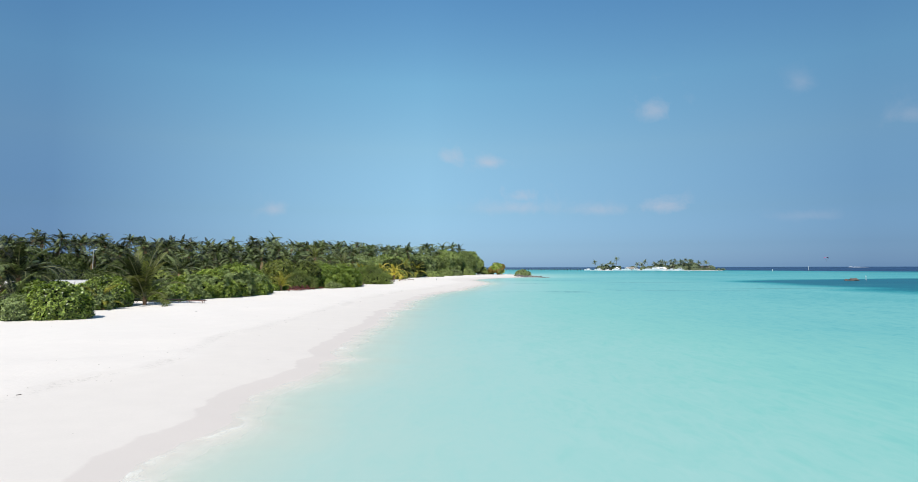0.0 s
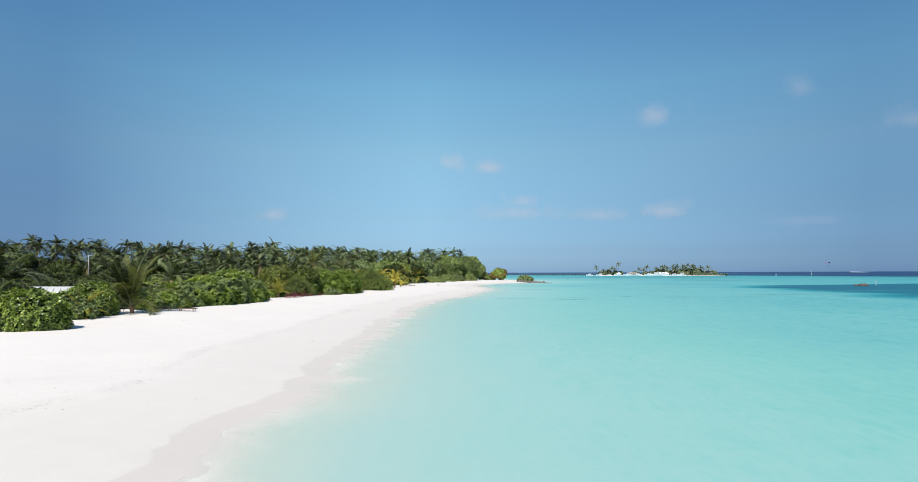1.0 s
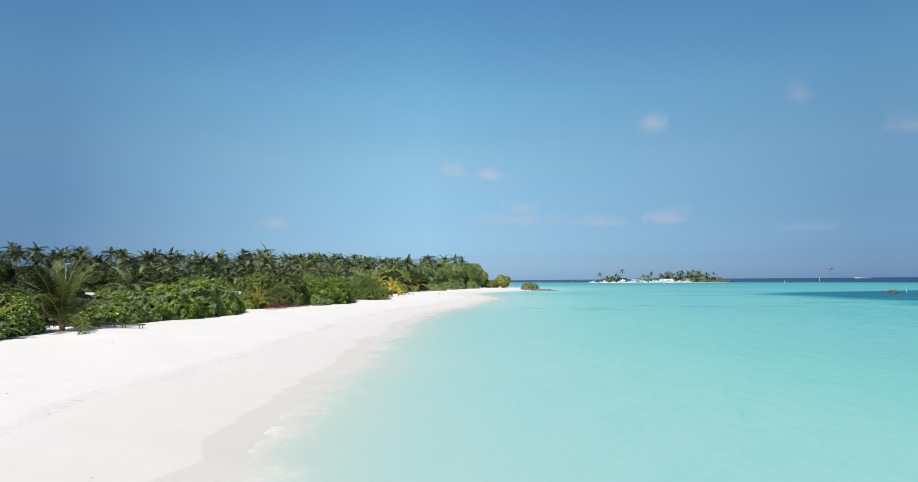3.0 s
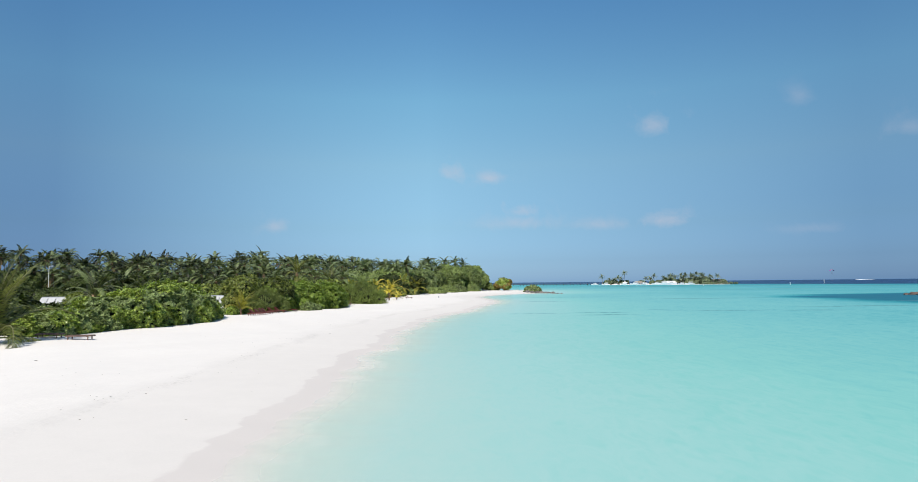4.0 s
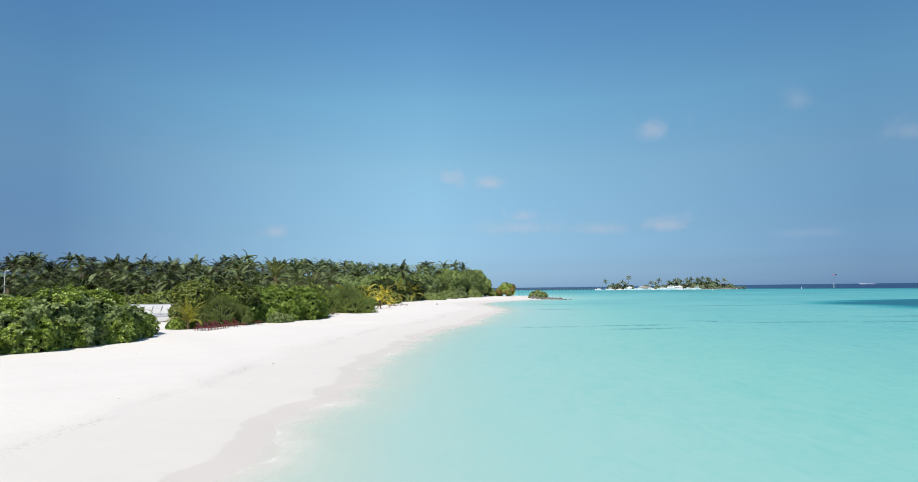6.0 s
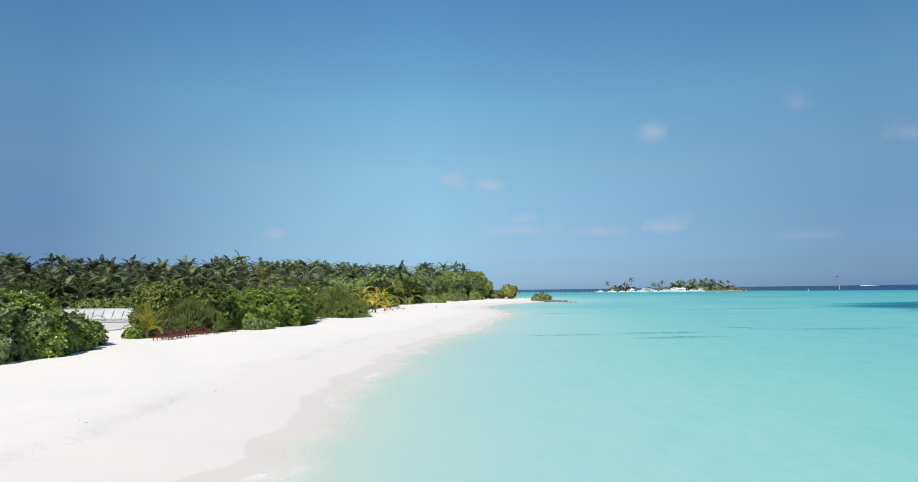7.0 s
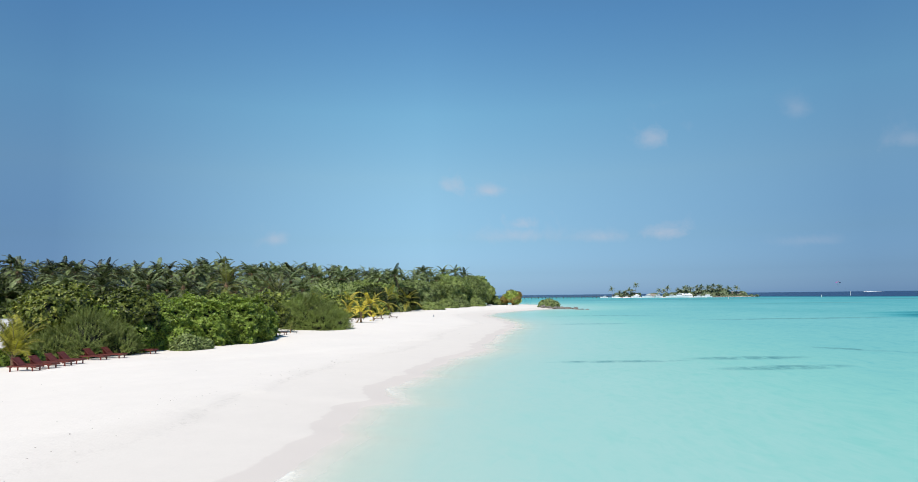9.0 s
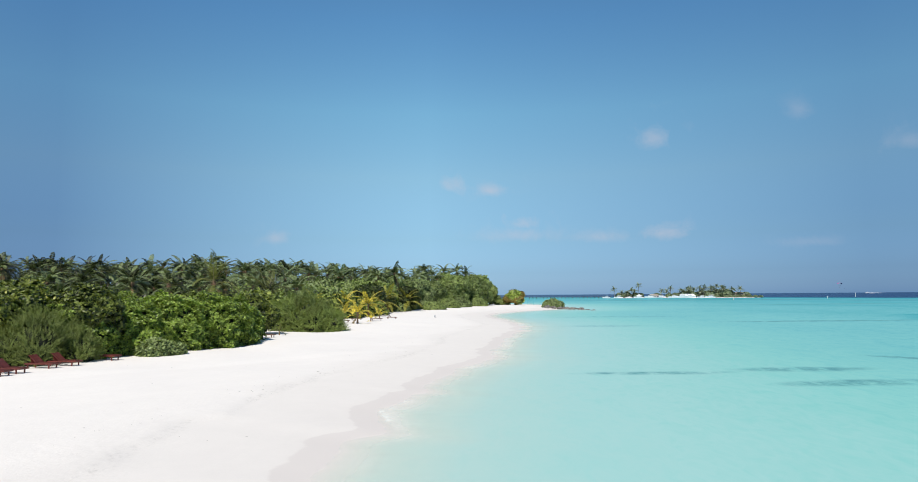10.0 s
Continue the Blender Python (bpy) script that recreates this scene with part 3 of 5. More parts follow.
def scatter(name, templates, points, normals, size, r, mat, upward=0.35):
    """Templates set at points along normals, with random spin and size, as one mesh."""
    n = len(points)
    z = normals + np.array([0, 0, upward]) + r.normal(0, 0.28, (n, 3))
    z /= np.linalg.norm(z, axis=1)[:, None]
    ref = r.normal(0, 1, (n, 3))
    x = np.cross(ref, z)
    x /= np.linalg.norm(x, axis=1)[:, None] + 1e-9
    y = np.cross(z, x)
    rot = np.stack([x, y, z], -1) * (size * r.uniform(0.7, 1.3, n))[:, None, None]
    pick = r.integers(0, len(templates), n)
    vs, fs, base = [], [], 0
    for k, (tv, tf) in enumerate(templates):
        sel = np.nonzero(pick == k)[0]
        if not len(sel):
            continue
        v = np.einsum("nij,vj->nvi", rot[sel], tv) + points[sel][:, None, :]
        f = tf[None] + (np.arange(len(sel)) * len(tv))[:, None, None] + base
        vs.append(v.reshape(-1, 3))
        fs.append(f.reshape(-1, 4))
        base += v.shape[0] * v.shape[1]
    return mesh_from(name, np.concatenate(vs), np.concatenate(fs), mat, False)


def lump(p, seed):
    return np.array([noise.noise(Vector((a * 0.9 + seed, b * 0.9, c * 0.9))) + 0.6 * noise.noise(Vector((a * 2.1, b * 2.1 + seed, c * 2.1))) for a, b, c in p])


def crown_points(blobs, density, r, shell=(0.93, 1.04), rough=0.16, floor=0.06, seed=0.0):
    """Points and outward normals on the joined outline of ellipsoids (x, y, z, rx, ry, rz)."""
    pts, nrm = [], []
    for bi, (x, y, z, rx, ry, rz) in enumerate(blobs):
        area = 4 * math.pi * ((rx * ry) ** 1.6 / 3 + (rx * rz) ** 1.6 / 3 + (ry * rz) ** 1.6 / 3) ** (1 / 1.6)
        n = max(int(area * density), 6)
        u = r.normal(0, 1, (n, 3))
        u /= np.linalg.norm(u, axis=1)[:, None]
        k = r.uniform(*shell, n) + rough * lump(u * np.array([rx, ry, rz]) + np.array([x, y, z]), seed)
        p = np.array([x, y, z]) + u * np.array([rx, ry, rz]) * k[:, None]
        keep = p[:, 2] > floor
        for bj, (ox, oy, oz, sx, sy, sz) in enumerate(blobs):
            if bi != bj:
                q = (p - np.array([ox, oy, oz])) / np.array([sx, sy, sz])
                keep &= (q ** 2).sum(1) > 0.80
        m = u / np.array([rx, ry, rz])
        m /= np.linalg.norm(m, axis=1)[:, None]
        pts.append(p[keep])
        nrm.append(m[keep])
    return np.concatenate(pts), np.concatenate(nrm)


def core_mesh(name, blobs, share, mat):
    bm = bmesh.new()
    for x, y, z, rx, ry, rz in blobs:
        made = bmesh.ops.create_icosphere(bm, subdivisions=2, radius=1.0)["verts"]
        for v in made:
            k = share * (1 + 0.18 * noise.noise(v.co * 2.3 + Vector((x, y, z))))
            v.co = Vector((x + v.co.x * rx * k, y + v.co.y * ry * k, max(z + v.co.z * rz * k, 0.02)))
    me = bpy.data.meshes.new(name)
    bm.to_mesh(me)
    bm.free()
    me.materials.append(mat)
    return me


def dome(x, y, rx, ry, h):
    """A bush dome standing on the ground."""
    return (x, y, 0.30 * h, rx, ry, 0.70 * h)


def shrub(name, label, at, domes, templates, mat, density=11.0, size=1.0, seed=1, stems=4, category="shrub", group="", turn=0.0, rough=0.16, upward=0.35, second=None, shell=(0.93, 1.04)):
    """A shrub of leafy domes (dx, dy, rx, ry, h) round `at`, with a dark shade hull and some stems."""
    r = np.random.default_rng(seed)
    ob = thing(name, label, category, (at[0], at[1], ground_z(*at) - 0.04), turn, group)
    blobs = [dome(*d) for d in domes]
    p, n = crown_points(blobs, density, r, shell=shell, seed=seed * 3.7, rough=rough)
    p2, n2 = crown_points(blobs, density * 0.35, r, (0.80, 0.90), rough, seed=seed * 3.7)
    p, n = np.concatenate([p, p2]), np.concatenate([n, n2])
    if second:
        other, share = second
        pick = np.array([noise.noise(Vector((a * 0.45 + seed, b * 0.45, c * 0.45))) for a, b, c in p]) > share
        part("foliage", scatter("foliage", templates, p[~pick], n[~pick], size, r, mat, upward), ob)
        if pick.sum() > 4:
            part("mixed_foliage", scatter("mixed_foliage", templates, p[pick], n[pick], size, r, other, upward), ob, label="leaves of another tone")
    else:
        part("foliage", scatter("foliage", templates, p, n, size, r, mat, upward), ob)
    part("twig_heart", core_mesh("twig_heart", blobs, 0.80, CORE), ob, label="solid dark hull standing for inner shade")
    for k in range(stems):
        x, y, z, rx, ry, rz = blobs[k % len(blobs)]
        a = r.uniform(0, 6.28)
        foot = np.array([x + r.uniform(-0.3, 0.3), y + r.uniform(-0.3, 0.3), 0.0])
        tip = foot + np.array([math.cos(a) * rx * 0.6, math.sin(a) * ry * 0.6, z + rz * 0.6])
        mid = (foot + tip) / 2 + np.array([0, 0, 0.15 * rz])
        part("stem", tube([foot, mid, tip], [0.07, 0.05, 0.02], 6, BARK, "stem"), ob)
    return ob


def tree(name, label, at, height, radius, templates, mat, seed, density=3.0, size=1.0, category="tree", group="", bare=0.28, lobes=9, second=None, flat=0.8, limbs=5):
    """A broadleaf tree: tapered trunk, limbs and an uneven crown of leaf sprays."""
    r = np.random.default_rng(seed)
    ob = thing(name, label, category, (at[0], at[1], ground_z(*at) - 0.05), r.uniform(0, 360), group)
    base = height * bare
    blobs = [(0, 0, height * 0.62, radius * 0.62, radius * 0.62, height * 0.30)]
    for k in range(lobes):
        a = 2.4 * k + r.uniform(-0.4, 0.4)
        d = radius * r.uniform(0.35, 0.72)
        lr = radius * r.uniform(0.30, 0.48)
        zc = base + (height - base - lr * flat) * r.uniform(0.25, 1.0) * (1 - 0.35 * (d / radius) ** 2)
        blobs.append((d * math.cos(a), d * math.sin(a), max(zc, lr * 0.6), lr, lr, lr * flat))
    top = max(b[2] + b[5] for b in blobs)
    blobs = [(x, y, z * height / top, rx, ry, rz * height / top) for x, y, z, rx, ry, rz in blobs]
    lean = r.uniform(-0.06, 0.06, 2) * height
    spine = [(0, 0, 0), (lean[0] * 0.4, lean[1] * 0.4, height * 0.3), (lean[0], lean[1], height * 0.7)]
    part("trunk", tube(spine, [radius * 0.055 + 0.08, radius * 0.04 + 0.05, 0.05], 8, BARK, "trunk"), ob)
    for b in blobs[1:1 + limbs]:
        mid = (spine[1][0] * 0.5 + b[0] * 0.5, spine[1][1] * 0.5 + b[1] * 0.5, spine[1][2] * 0.5 + b[2] * 0.55)
        part("limb", tube([spine[1], mid, b[:3]], [radius * 0.03 + 0.03, radius * 0.02 + 0.02, 0.02], 6, BARK, "limb"), ob)
    p, n = crown_points(blobs, density, r, (0.80, 1.08), 0.22, 0.15, seed * 1.3)
    if second:
        other, share = second
        pick = np.array([noise.noise(Vector((a * 0.3 + seed, b * 0.3, c * 0.3))) for a, b, c in p]) > share
        part("crown", scatter("crown", templates, p[~pick], n[~pick], size, r, mat, 0.2), ob)
        if pick.sum() > 4:
            part("mixed_crown", scatter("mixed_crown", templates, p[pick], n[pick], size, r, other, 0.2), ob, label="leaves of another tone")
    else:
        part("crown", scatter("crown", templates, p, n, size, r, mat, 0.2), ob)
    part("crown_heart", core_mesh("crown_heart", blobs, 0.74, CORE), ob, label="solid dark hull standing for inner shade")
    return ob


# ---- palms ----
def frond_mesh(name, length, pairs, start, bend, leaflet, width, hang, mat, seed, segments=8, fine=True, side_bend=0.0):
    """A feather frond that leaves the crown at `start` degrees over the level and bends down by `bend` degrees."""
    r = np.random.default_rng(seed)
    n = segments
    pts, a = [np.zeros(3)], radians(start)
    yaw = 0.0
    for k in range(n):
        s = (k + 0.5) / n
        ang = a - radians(bend) * s ** 1.35
        yaw = radians(side_bend) * s
        pts.append(pts[-1] + length / n * np.array([math.cos(ang) * math.cos(yaw), math.cos(ang) * math.sin(yaw), math.sin(ang)]))
    pts = np.array(pts)
    rv, rf = tube_arrays(pts, np.linspace(0.045, 0.008, n + 1) * (length / 4.5) ** 0.5 * 1.4, 4)
    vs, fs, count = [rv], [rf], len(rv)
    for k in range(pairs):
        s = 0.13 + 0.87 * (k + 0.5) / pairs
        f = s * n
        i = min(int(f), n - 1)
        p = pts[i] + (pts[i + 1] - pts[i]) * (f - i)
        d = pts[i + 1] - pts[i]
        d /= np.linalg.norm(d)
        side = np.cross(d, (0, 0, 1.0))
        side /= np.linalg.norm(side) + 1e-9
        over = np.cross(side, d)
        ll = leaflet * (math.sin(math.pi * (0.20 + 0.74 * s)) ** 0.75) * r.uniform(0.85, 1.15)
        for sg in (-1, 1):
            if r.random() < 0.07:
                continue
            out = sg * side * 0.80 + d * (0.45 + 0.5 * s) + over * 0.22
            out /= np.linalg.norm(out)
            drop = np.array([0, 0, -1.0])
            h1 = hang * r.uniform(0.5, 1.0)
            p1 = p + out * ll * 0.5 + drop * ll * 0.10 * h1
            p2 = p1 + (out * (1 - 0.55 * h1) + drop * 0.75 * h1) * ll * 0.5
            w = d * width * 0.5
            if fine:
                v = np.array([p - w * 0.5, p + w * 0.5, p1 + w, p1 - w, p2 + w * 0.25, p2 - w * 0.25])
                q = np.array([(0, 1, 2, 3), (3, 2, 4, 5)])
            else:
                v = np.array([p - w * 0.8, p + w * 0.8, p2 + w * 0.4, p2 - w * 0.4])
                q = np.array([(0, 1, 2, 3)])
            vs.append(v)
            fs.append(q + count)
            count += len(v)
    me = mesh_from(name, np.concatenate(vs), np.concatenate(fs), mat, False)
    me.materials.append(RIB)
    index = np.zeros(len(me.polygons), np.int32)
    index[:len(rf)] = 1
    me.polygons.foreach_set("material_index", index)
    return me


def frond_set(mat, dead, pairs, width, fine, seed, length=4.6, leaflet=0.95, limp=1.0, stiff=False):
    """Frond meshes by rank: upright, spreading, low, hanging, dead."""
    mk = lambda st, be, hg, sd, m=mat, sb=0.0: frond_mesh("frond", length, pairs, st, be, leaflet, width, min(hg * limp, 1.25), m, seed + sd, 8 if fine else 6, fine, sb)
    return {
        "up": [mk(84, 38, 0.5, 1), mk(74, 56, 0.55, 2, sb=8), mk(66, 66, 0.6, 12, sb=-8)] if stiff else [mk(80, 60, 0.9, 1, sb=-14), mk(68, 80, 0.9, 2, sb=14)],
        "out": [mk(54, 96, 0.65, 3), mk(38, 92, 0.75, 4, sb=-12), mk(62, 112, 0.7, 5, sb=9)],
        "low": [mk(18, 84, 0.8, 6), mk(2, 70, 0.9, 7, sb=12)],
        "hang": [mk(-28, 52, 0.9, 8), mk(-14, 62, 1.0, 9)],
        "dead": [mk(-42, 42, 1.0, 10, dead), mk(-50, 34, 1.0, 11, dead)],
    }


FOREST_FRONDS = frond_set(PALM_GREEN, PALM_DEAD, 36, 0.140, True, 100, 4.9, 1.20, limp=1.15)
LIT_SHORE_FRONDS = frond_set(PALM_LIT, PALM_DEAD, 36, 0.140, True, 150, 4.9, 1.20, limp=1.1)
OLIVE_FRONDS = frond_set(PALM_OLIVE, PALM_DEAD, 50, 0.080, True, 450, limp=1.1, stiff=True)
NEAR_FRONDS = frond_set(PALM_LIGHT, PALM_DEAD, 56, 0.068, True, 200, 4.6, 0.95, limp=1.1, stiff=True)
NEAR_DARK_FRONDS = frond_set(PALM_GREEN, PALM_DEAD, 54, 0.090, True, 300, 4.6, 0.95, limp=1.15)
YELLOW_FRONDS = frond_set(PALM_YELLOW, PALM_DEAD, 30, 0.14, True, 400)
FAR_FRONDS = frond_set(PALM_HAZED, PALM_DEAD, 12, 0.5, False, 500, 4.6, 1.4)


def palm(label, at, trunk, fronds, counts, spread=1.0, seed=1, lean=0.0, thick=0.15, group="", husk=False, foot=None):
    """A coconut palm: ringed curved trunk and fronds in ranks; counts: up, out, low, hang, dead."""
    r = np.random.default_rng(seed)
    z0 = (ground_z(*at) if foot is None else foot) - 0.06
    ob = thing("coconut_palm", label, "palm tree", (at[0], at[1], z0), r.uniform(0, 360), group)
    steps = 9
    pts, radii = [], []
    for k in range(steps + 1):
        s = k / steps
        pts.append((lean * trunk * s ** 1.8, 0.25 * lean * trunk * math.sin(3 * s), trunk * s))
        radii.append(thick * (1.35 - 0.55 * s + 0.5 * math.exp(-s * 9)) * (1.06 if k % 2 else 0.97))
    part("trunk", tube(pts, radii, 8, HUSK if husk else BARK, "trunk"), ob)
    head = Vector(pts[-1])
    hv, hf = tube_arrays([head - Vector((0, 0, 0.35)), head, head + Vector((0, 0, 0.35)), head + Vector((0, 0, 0.8))], [thick * 1.1, thick * (1.45 if husk else 2.6), thick * (1.2 if husk else 1.9), 0.02], 7)
    part("crown_shaft", mesh_from("crown_shaft", hv, hf, HUSK, True), ob, label="brown fibrous crown base")
    az = r.uniform(0, 360)
    for rank, count in zip(("up", "out", "low", "hang", "dead"), counts):
        for k in range(count):
            az += 137.5 + r.uniform(-14, 14)
            me = fronds[rank][int(r.integers(0, len(fronds[rank])))]
            s = spread * r.uniform(0.82, 1.12)
            lift = {"up": 0.25, "out": 0.1, "low": -0.05, "hang": -0.15, "dead": -0.3}[rank]
            m = Matrix.Translation(head + Vector((0, 0, lift))) @ pose(0, 0, 0, r.uniform(-14, 14), r.uniform(-13, 13), az) @ Matrix.Scale(s, 4)
            part("dead_frond" if rank == "dead" else "frond", me, ob, at=m, label="brown dry hanging frond" if rank == "dead" else "")
    return ob


# ---- shrubs along the beach ----
shrub("beach_shrub", "rounded light-green beach cabbage shrub standing alone on sand", (-33.3, 50.8),
      [(0, 0, 2.3, 2.0, 2.9), (1.2, 0.2, 1.3, 1.5, 2.0), (-1.2, 0.5, 1.7, 1.8, 2.5)], ROSETTES, SHRUB_LEAF, 22, 1.0, 3)
shrub("beach_shrub", "low grey-green beach shrub on open sand", (-35.6, 49.6), [(0, 0, 1.4, 1.5, 1.7), (-0.9, 1.2, 1.3, 1.5, 2.0)], ROSETTES, SHRUB_GREY, 22, 0.95, 4)
shrub("beach_shrub", "dark-green beach shrub behind lighter shrubs", (-40.0, 59.5), [(0, 0, 2.6, 2.6, 2.6), (2.4, 2.4, 2.2, 2.0, 2.5), (-2.5, 1, 2.6, 2.4, 2.8)], ROSETTES, SHRUB_GREY, 14, 1.05, 5, second=(SHRUB_LEAF, 0.05))
shrub("beach_shrub", "green beach cabbage shrub beside a young palm", (-38.0, 66.2), [(0, 0, 2.2, 2.2, 3.3), (1.1, -0.8, 1.3, 1.5, 2.2), (-1.5, 0.6, 1.8, 2.0, 2.9)], ROSETTES, SHRUB_LEAF, 21, 1.0, 6)
# dark shrub put in for the deep shade behind the palms
shrub("beach_shrub", "dark broadleaf shrub standing for the shade under young palms", (-42.5, 79.0), [(0, 0, 2.8, 3.0, 3.5), (2.0, -0.6, 2.1, 2.4, 3.0), (1.5, 4.5, 3.0, 3.0, 2.4)], TREE_TUFTS, SHADED_FOREST_LEAF, 16, 1.2, 44, rough=0.26)
# added to hide the bank in place of dark hanging fronds
shrub("beach_shrub", "dark filler shrub added under a dark young palm", (-45.2, 66.8), [(0, 0, 2.3, 2.0, 2.5), (1.9, 0.5, 1.6, 1.6, 2.0), (-2.4, 0.6, 2.2, 2.0, 2.6)], TREE_TUFTS, SHADED_FOREST_LEAF, 16, 1.2, 45, rough=0.26)
shrub("beach_shrub", "dark-green broadleaf shrub before the white bank", (-58.5, 121.0), [(0, 0, 3.0, 2.4, 3.2), (3.4, 0.5, 2.2, 2.0, 2.8), (-3.4, 0.4, 2.4, 2.2, 3.0)], TREE_TUFTS, TREE_LEAF, 12, 1.2, 46, rough=0.26)
shrub("beach_shrub", "long dense beach cabbage thicket at the sand edge", (-34.2, 88.0),
      [(-2.4, -11.6, 2.2, 2.6, 2.2), (-2.6, -8.2, 2.4, 2.9, 2.3), (-2.6, -4.4, 2.9, 3.2, 3.0), (-0.9, -0.6, 3.2, 3.4, 3.8), (0.3, 3.0, 3.1, 3.4, 4.6), (1.4, 6.0, 2.8, 3.0, 4.2),
       (-1.8, 11.0, 2.4, 3.0, 4.3), (3.1, 6.0, 1.6, 2.0, 2.4), (2.3, 9.2, 2.0, 2.2, 2.8), (-4.4, -2.0, 3.0, 4.6, 2.6), (-4.5, 6.5, 3.0, 5.0, 3.6), (-0.3, 13.8, 2.9, 2.6, 2.4)],
      ROSETTES, SHRUB_LEAF, 32, 0.88, 7, stems=8, rough=0.26, upward=0.6, second=(SHRUB_GREY, 0.06))
shrub("beach_shrub", "long bright-green beach cabbage thicket at the sand edge", (-27.0, 127.0),
      [(-3.6, -6.0, 2.8, 3.0, 4.3), (-2.3, -2.6, 3.3, 3.0, 4.6), (-0.3, 1.2, 3.4, 3.0, 4.5), (1.8, 4.8, 3.4, 3.0, 4.5), (3.2, 6.0, 2.4, 2.2, 3.1), (2.3, 8.8, 2.8, 2.8, 4.3), (0.2, -3.0, 1.7, 2.0, 2.5), (-4.5, 3.0, 3.0, 5.0, 4.4)],
      ROSETTES, SHRUB_BRIGHT, 36, 0.82, 8, stems=6, rough=0.24, upward=0.6)
shrub("beach_shrub", "small grey-green tufted shrub at the foot of a thicket", (-25.5, 122.3), [(0, 0, 1.3, 1.0, 1.15), (0.9, 0.7, 1.0, 0.9, 0.95)], ROSETTES, SHRUB_GREY, 30, 1.1, 9, stems=2)
shrub("sapling_shrub", "small green plants at the foot of a yellowish palm", (-33.6, 111.4), [(0, 0, 1.3, 0.9, 1.1), (1.5, 0.8, 0.9, 0.8, 0.9)], ROSETTES, SHRUB_BRIGHT, 26, 1.0, 10, stems=2)
shrub("needle_shrub", "feathery grey-green needle shrub behind red loungers", (-31.0, 117.0), [(0, 0, 1.7, 1.5, 3.3), (1.3, 1.4, 1.3, 1.3, 2.6), (-1.2, -0.9, 1.2, 1.2, 2.2), (2.3, 1.2, 0.9, 0.9, 1.7), (-2.1, -1.6, 0.9, 0.9, 1.4), (0.5, -0.9, 0.9, 0.9, 2.0)], SPRAYS, NEEDLE_SHADED, 34, 0.75, 11, rough=0.42, upward=0.9, shell=(0.72, 0.98))
# the darker leaves mixed in stand for its shadowed parts
shrub("needle_shrub", "broad feathery needle shrub with sloping sides", (-22.0, 155.6), [(-2.6, 0.6, 2.3, 2.4, 4.2), (-0.2, 0.3, 2.3, 2.4, 4.1), (1.9, -0.2, 1.9, 2.0, 3.0), (3.3, -0.4, 1.3, 1.5, 1.9), (1.0, -1.8, 1.7, 1.2, 2.4), (-1.4, -1.6, 1.6, 1.2, 2.9)], SPRAYS, NEEDLE_LIT, 36, 0.80, 12, rough=0.62, upward=0.25, second=(NEEDLE_SHADED, 0.05), shell=(0.74, 1.0))
tree("beach_tree", "broadleaf beach tree with some yellowing leaves", (-35.0, 119.4), 5.9, 4.0, TREE_TUFTS, YELLOWING_LEAF, 13, 22, 1.0, bare=0.12)
tree("beach_tree", "broadleaf beach tree with some yellowing leaves", (-30.2, 121.6), 5.4, 2.9, TREE_TUFTS, YELLOWING_LEAF, 14, 22, 1.0, bare=0.12)
tree("beach_tree", "dark broadleaf beach tree between thickets", (-26.6, 146.5), 4.7, 3.4, TREE_TUFTS, YELLOWING_LEAF, 15, 13, 1.1, bare=0.1)
tree("beach_tree", "dark broadleaf beach tree between thickets", (-30.5, 141.0), 4.9, 3.6, TREE_TUFTS, TREE_LEAF, 16, 12, 1.1, bare=0.1)
tree("beach_tree", "broadleaf beach tree behind feathery shrubs", (-30.0, 160.0), 5.2, 4.2, FAR_TUFTS, TREE_LEAF, 17, 5, 0.8, bare=0.1)

# ---- young palms on the beach ----
palm("large young coconut palm with upright arching fronds at the sand edge", (-35.6, 69.2), 0.55, NEAR_FRONDS, (13, 6, 2, 0, 6), 1.36, 21, 0.02, 0.17, husk=True)
palm("tall young coconut palm with dark fronds", (-45.0, 62.5), 3.0, NEAR_DARK_FRONDS, (5, 12, 8, 2, 3), 1.25, 22, 0.05, 0.24, husk=True)
palm("tall young coconut palm with dark fronds", (-49.5, 65.0), 4.2, NEAR_DARK_FRONDS, (4, 11, 8, 2, 2), 1.25, 29, 0.04, 0.2, husk=True)
palm("small young coconut palm with arching grey-green fronds", (-42.3, 58.2), 0.9, NEAR_DARK_FRONDS, (3, 5, 3, 0, 1), 0.72, 23, 0.0, 0.18, husk=True)
palm("small yellowing palm in front of a green shrub", (-36.5, 61.6), 0.12, OLIVE_FRONDS, (8, 7, 3, 0, 4), 0.66, 24, 0.0, 0.07, husk=True)
palm("young coconut palm behind a dense thicket", (-42.6, 93.6), 2.7, NEAR_DARK_FRONDS, (6, 8, 4, 1, 1), 0.85, 25, -0.12, 0.14)
palm("young coconut palm behind a dense thicket", (-40.9, 95.6), 2.0, NEAR_DARK_FRONDS, (4, 6, 4, 1, 1), 0.7, 26, 0.15, 0.13)
palm("small yellow-green palm beside red loungers", (-32.2, 110.7), 0.45, OLIVE_FRONDS, (17, 3, 0, 0, 5), 0.66, 27, 0.1, 0.09, husk=True)
palm("small withered palm with dry brown fronds behind a thicket", (-36.3, 107.6), 1.7, OLIVE_FRONDS, (0, 1, 1, 0, 6), 0.5, 28, 0.1, 0.07, husk=True)
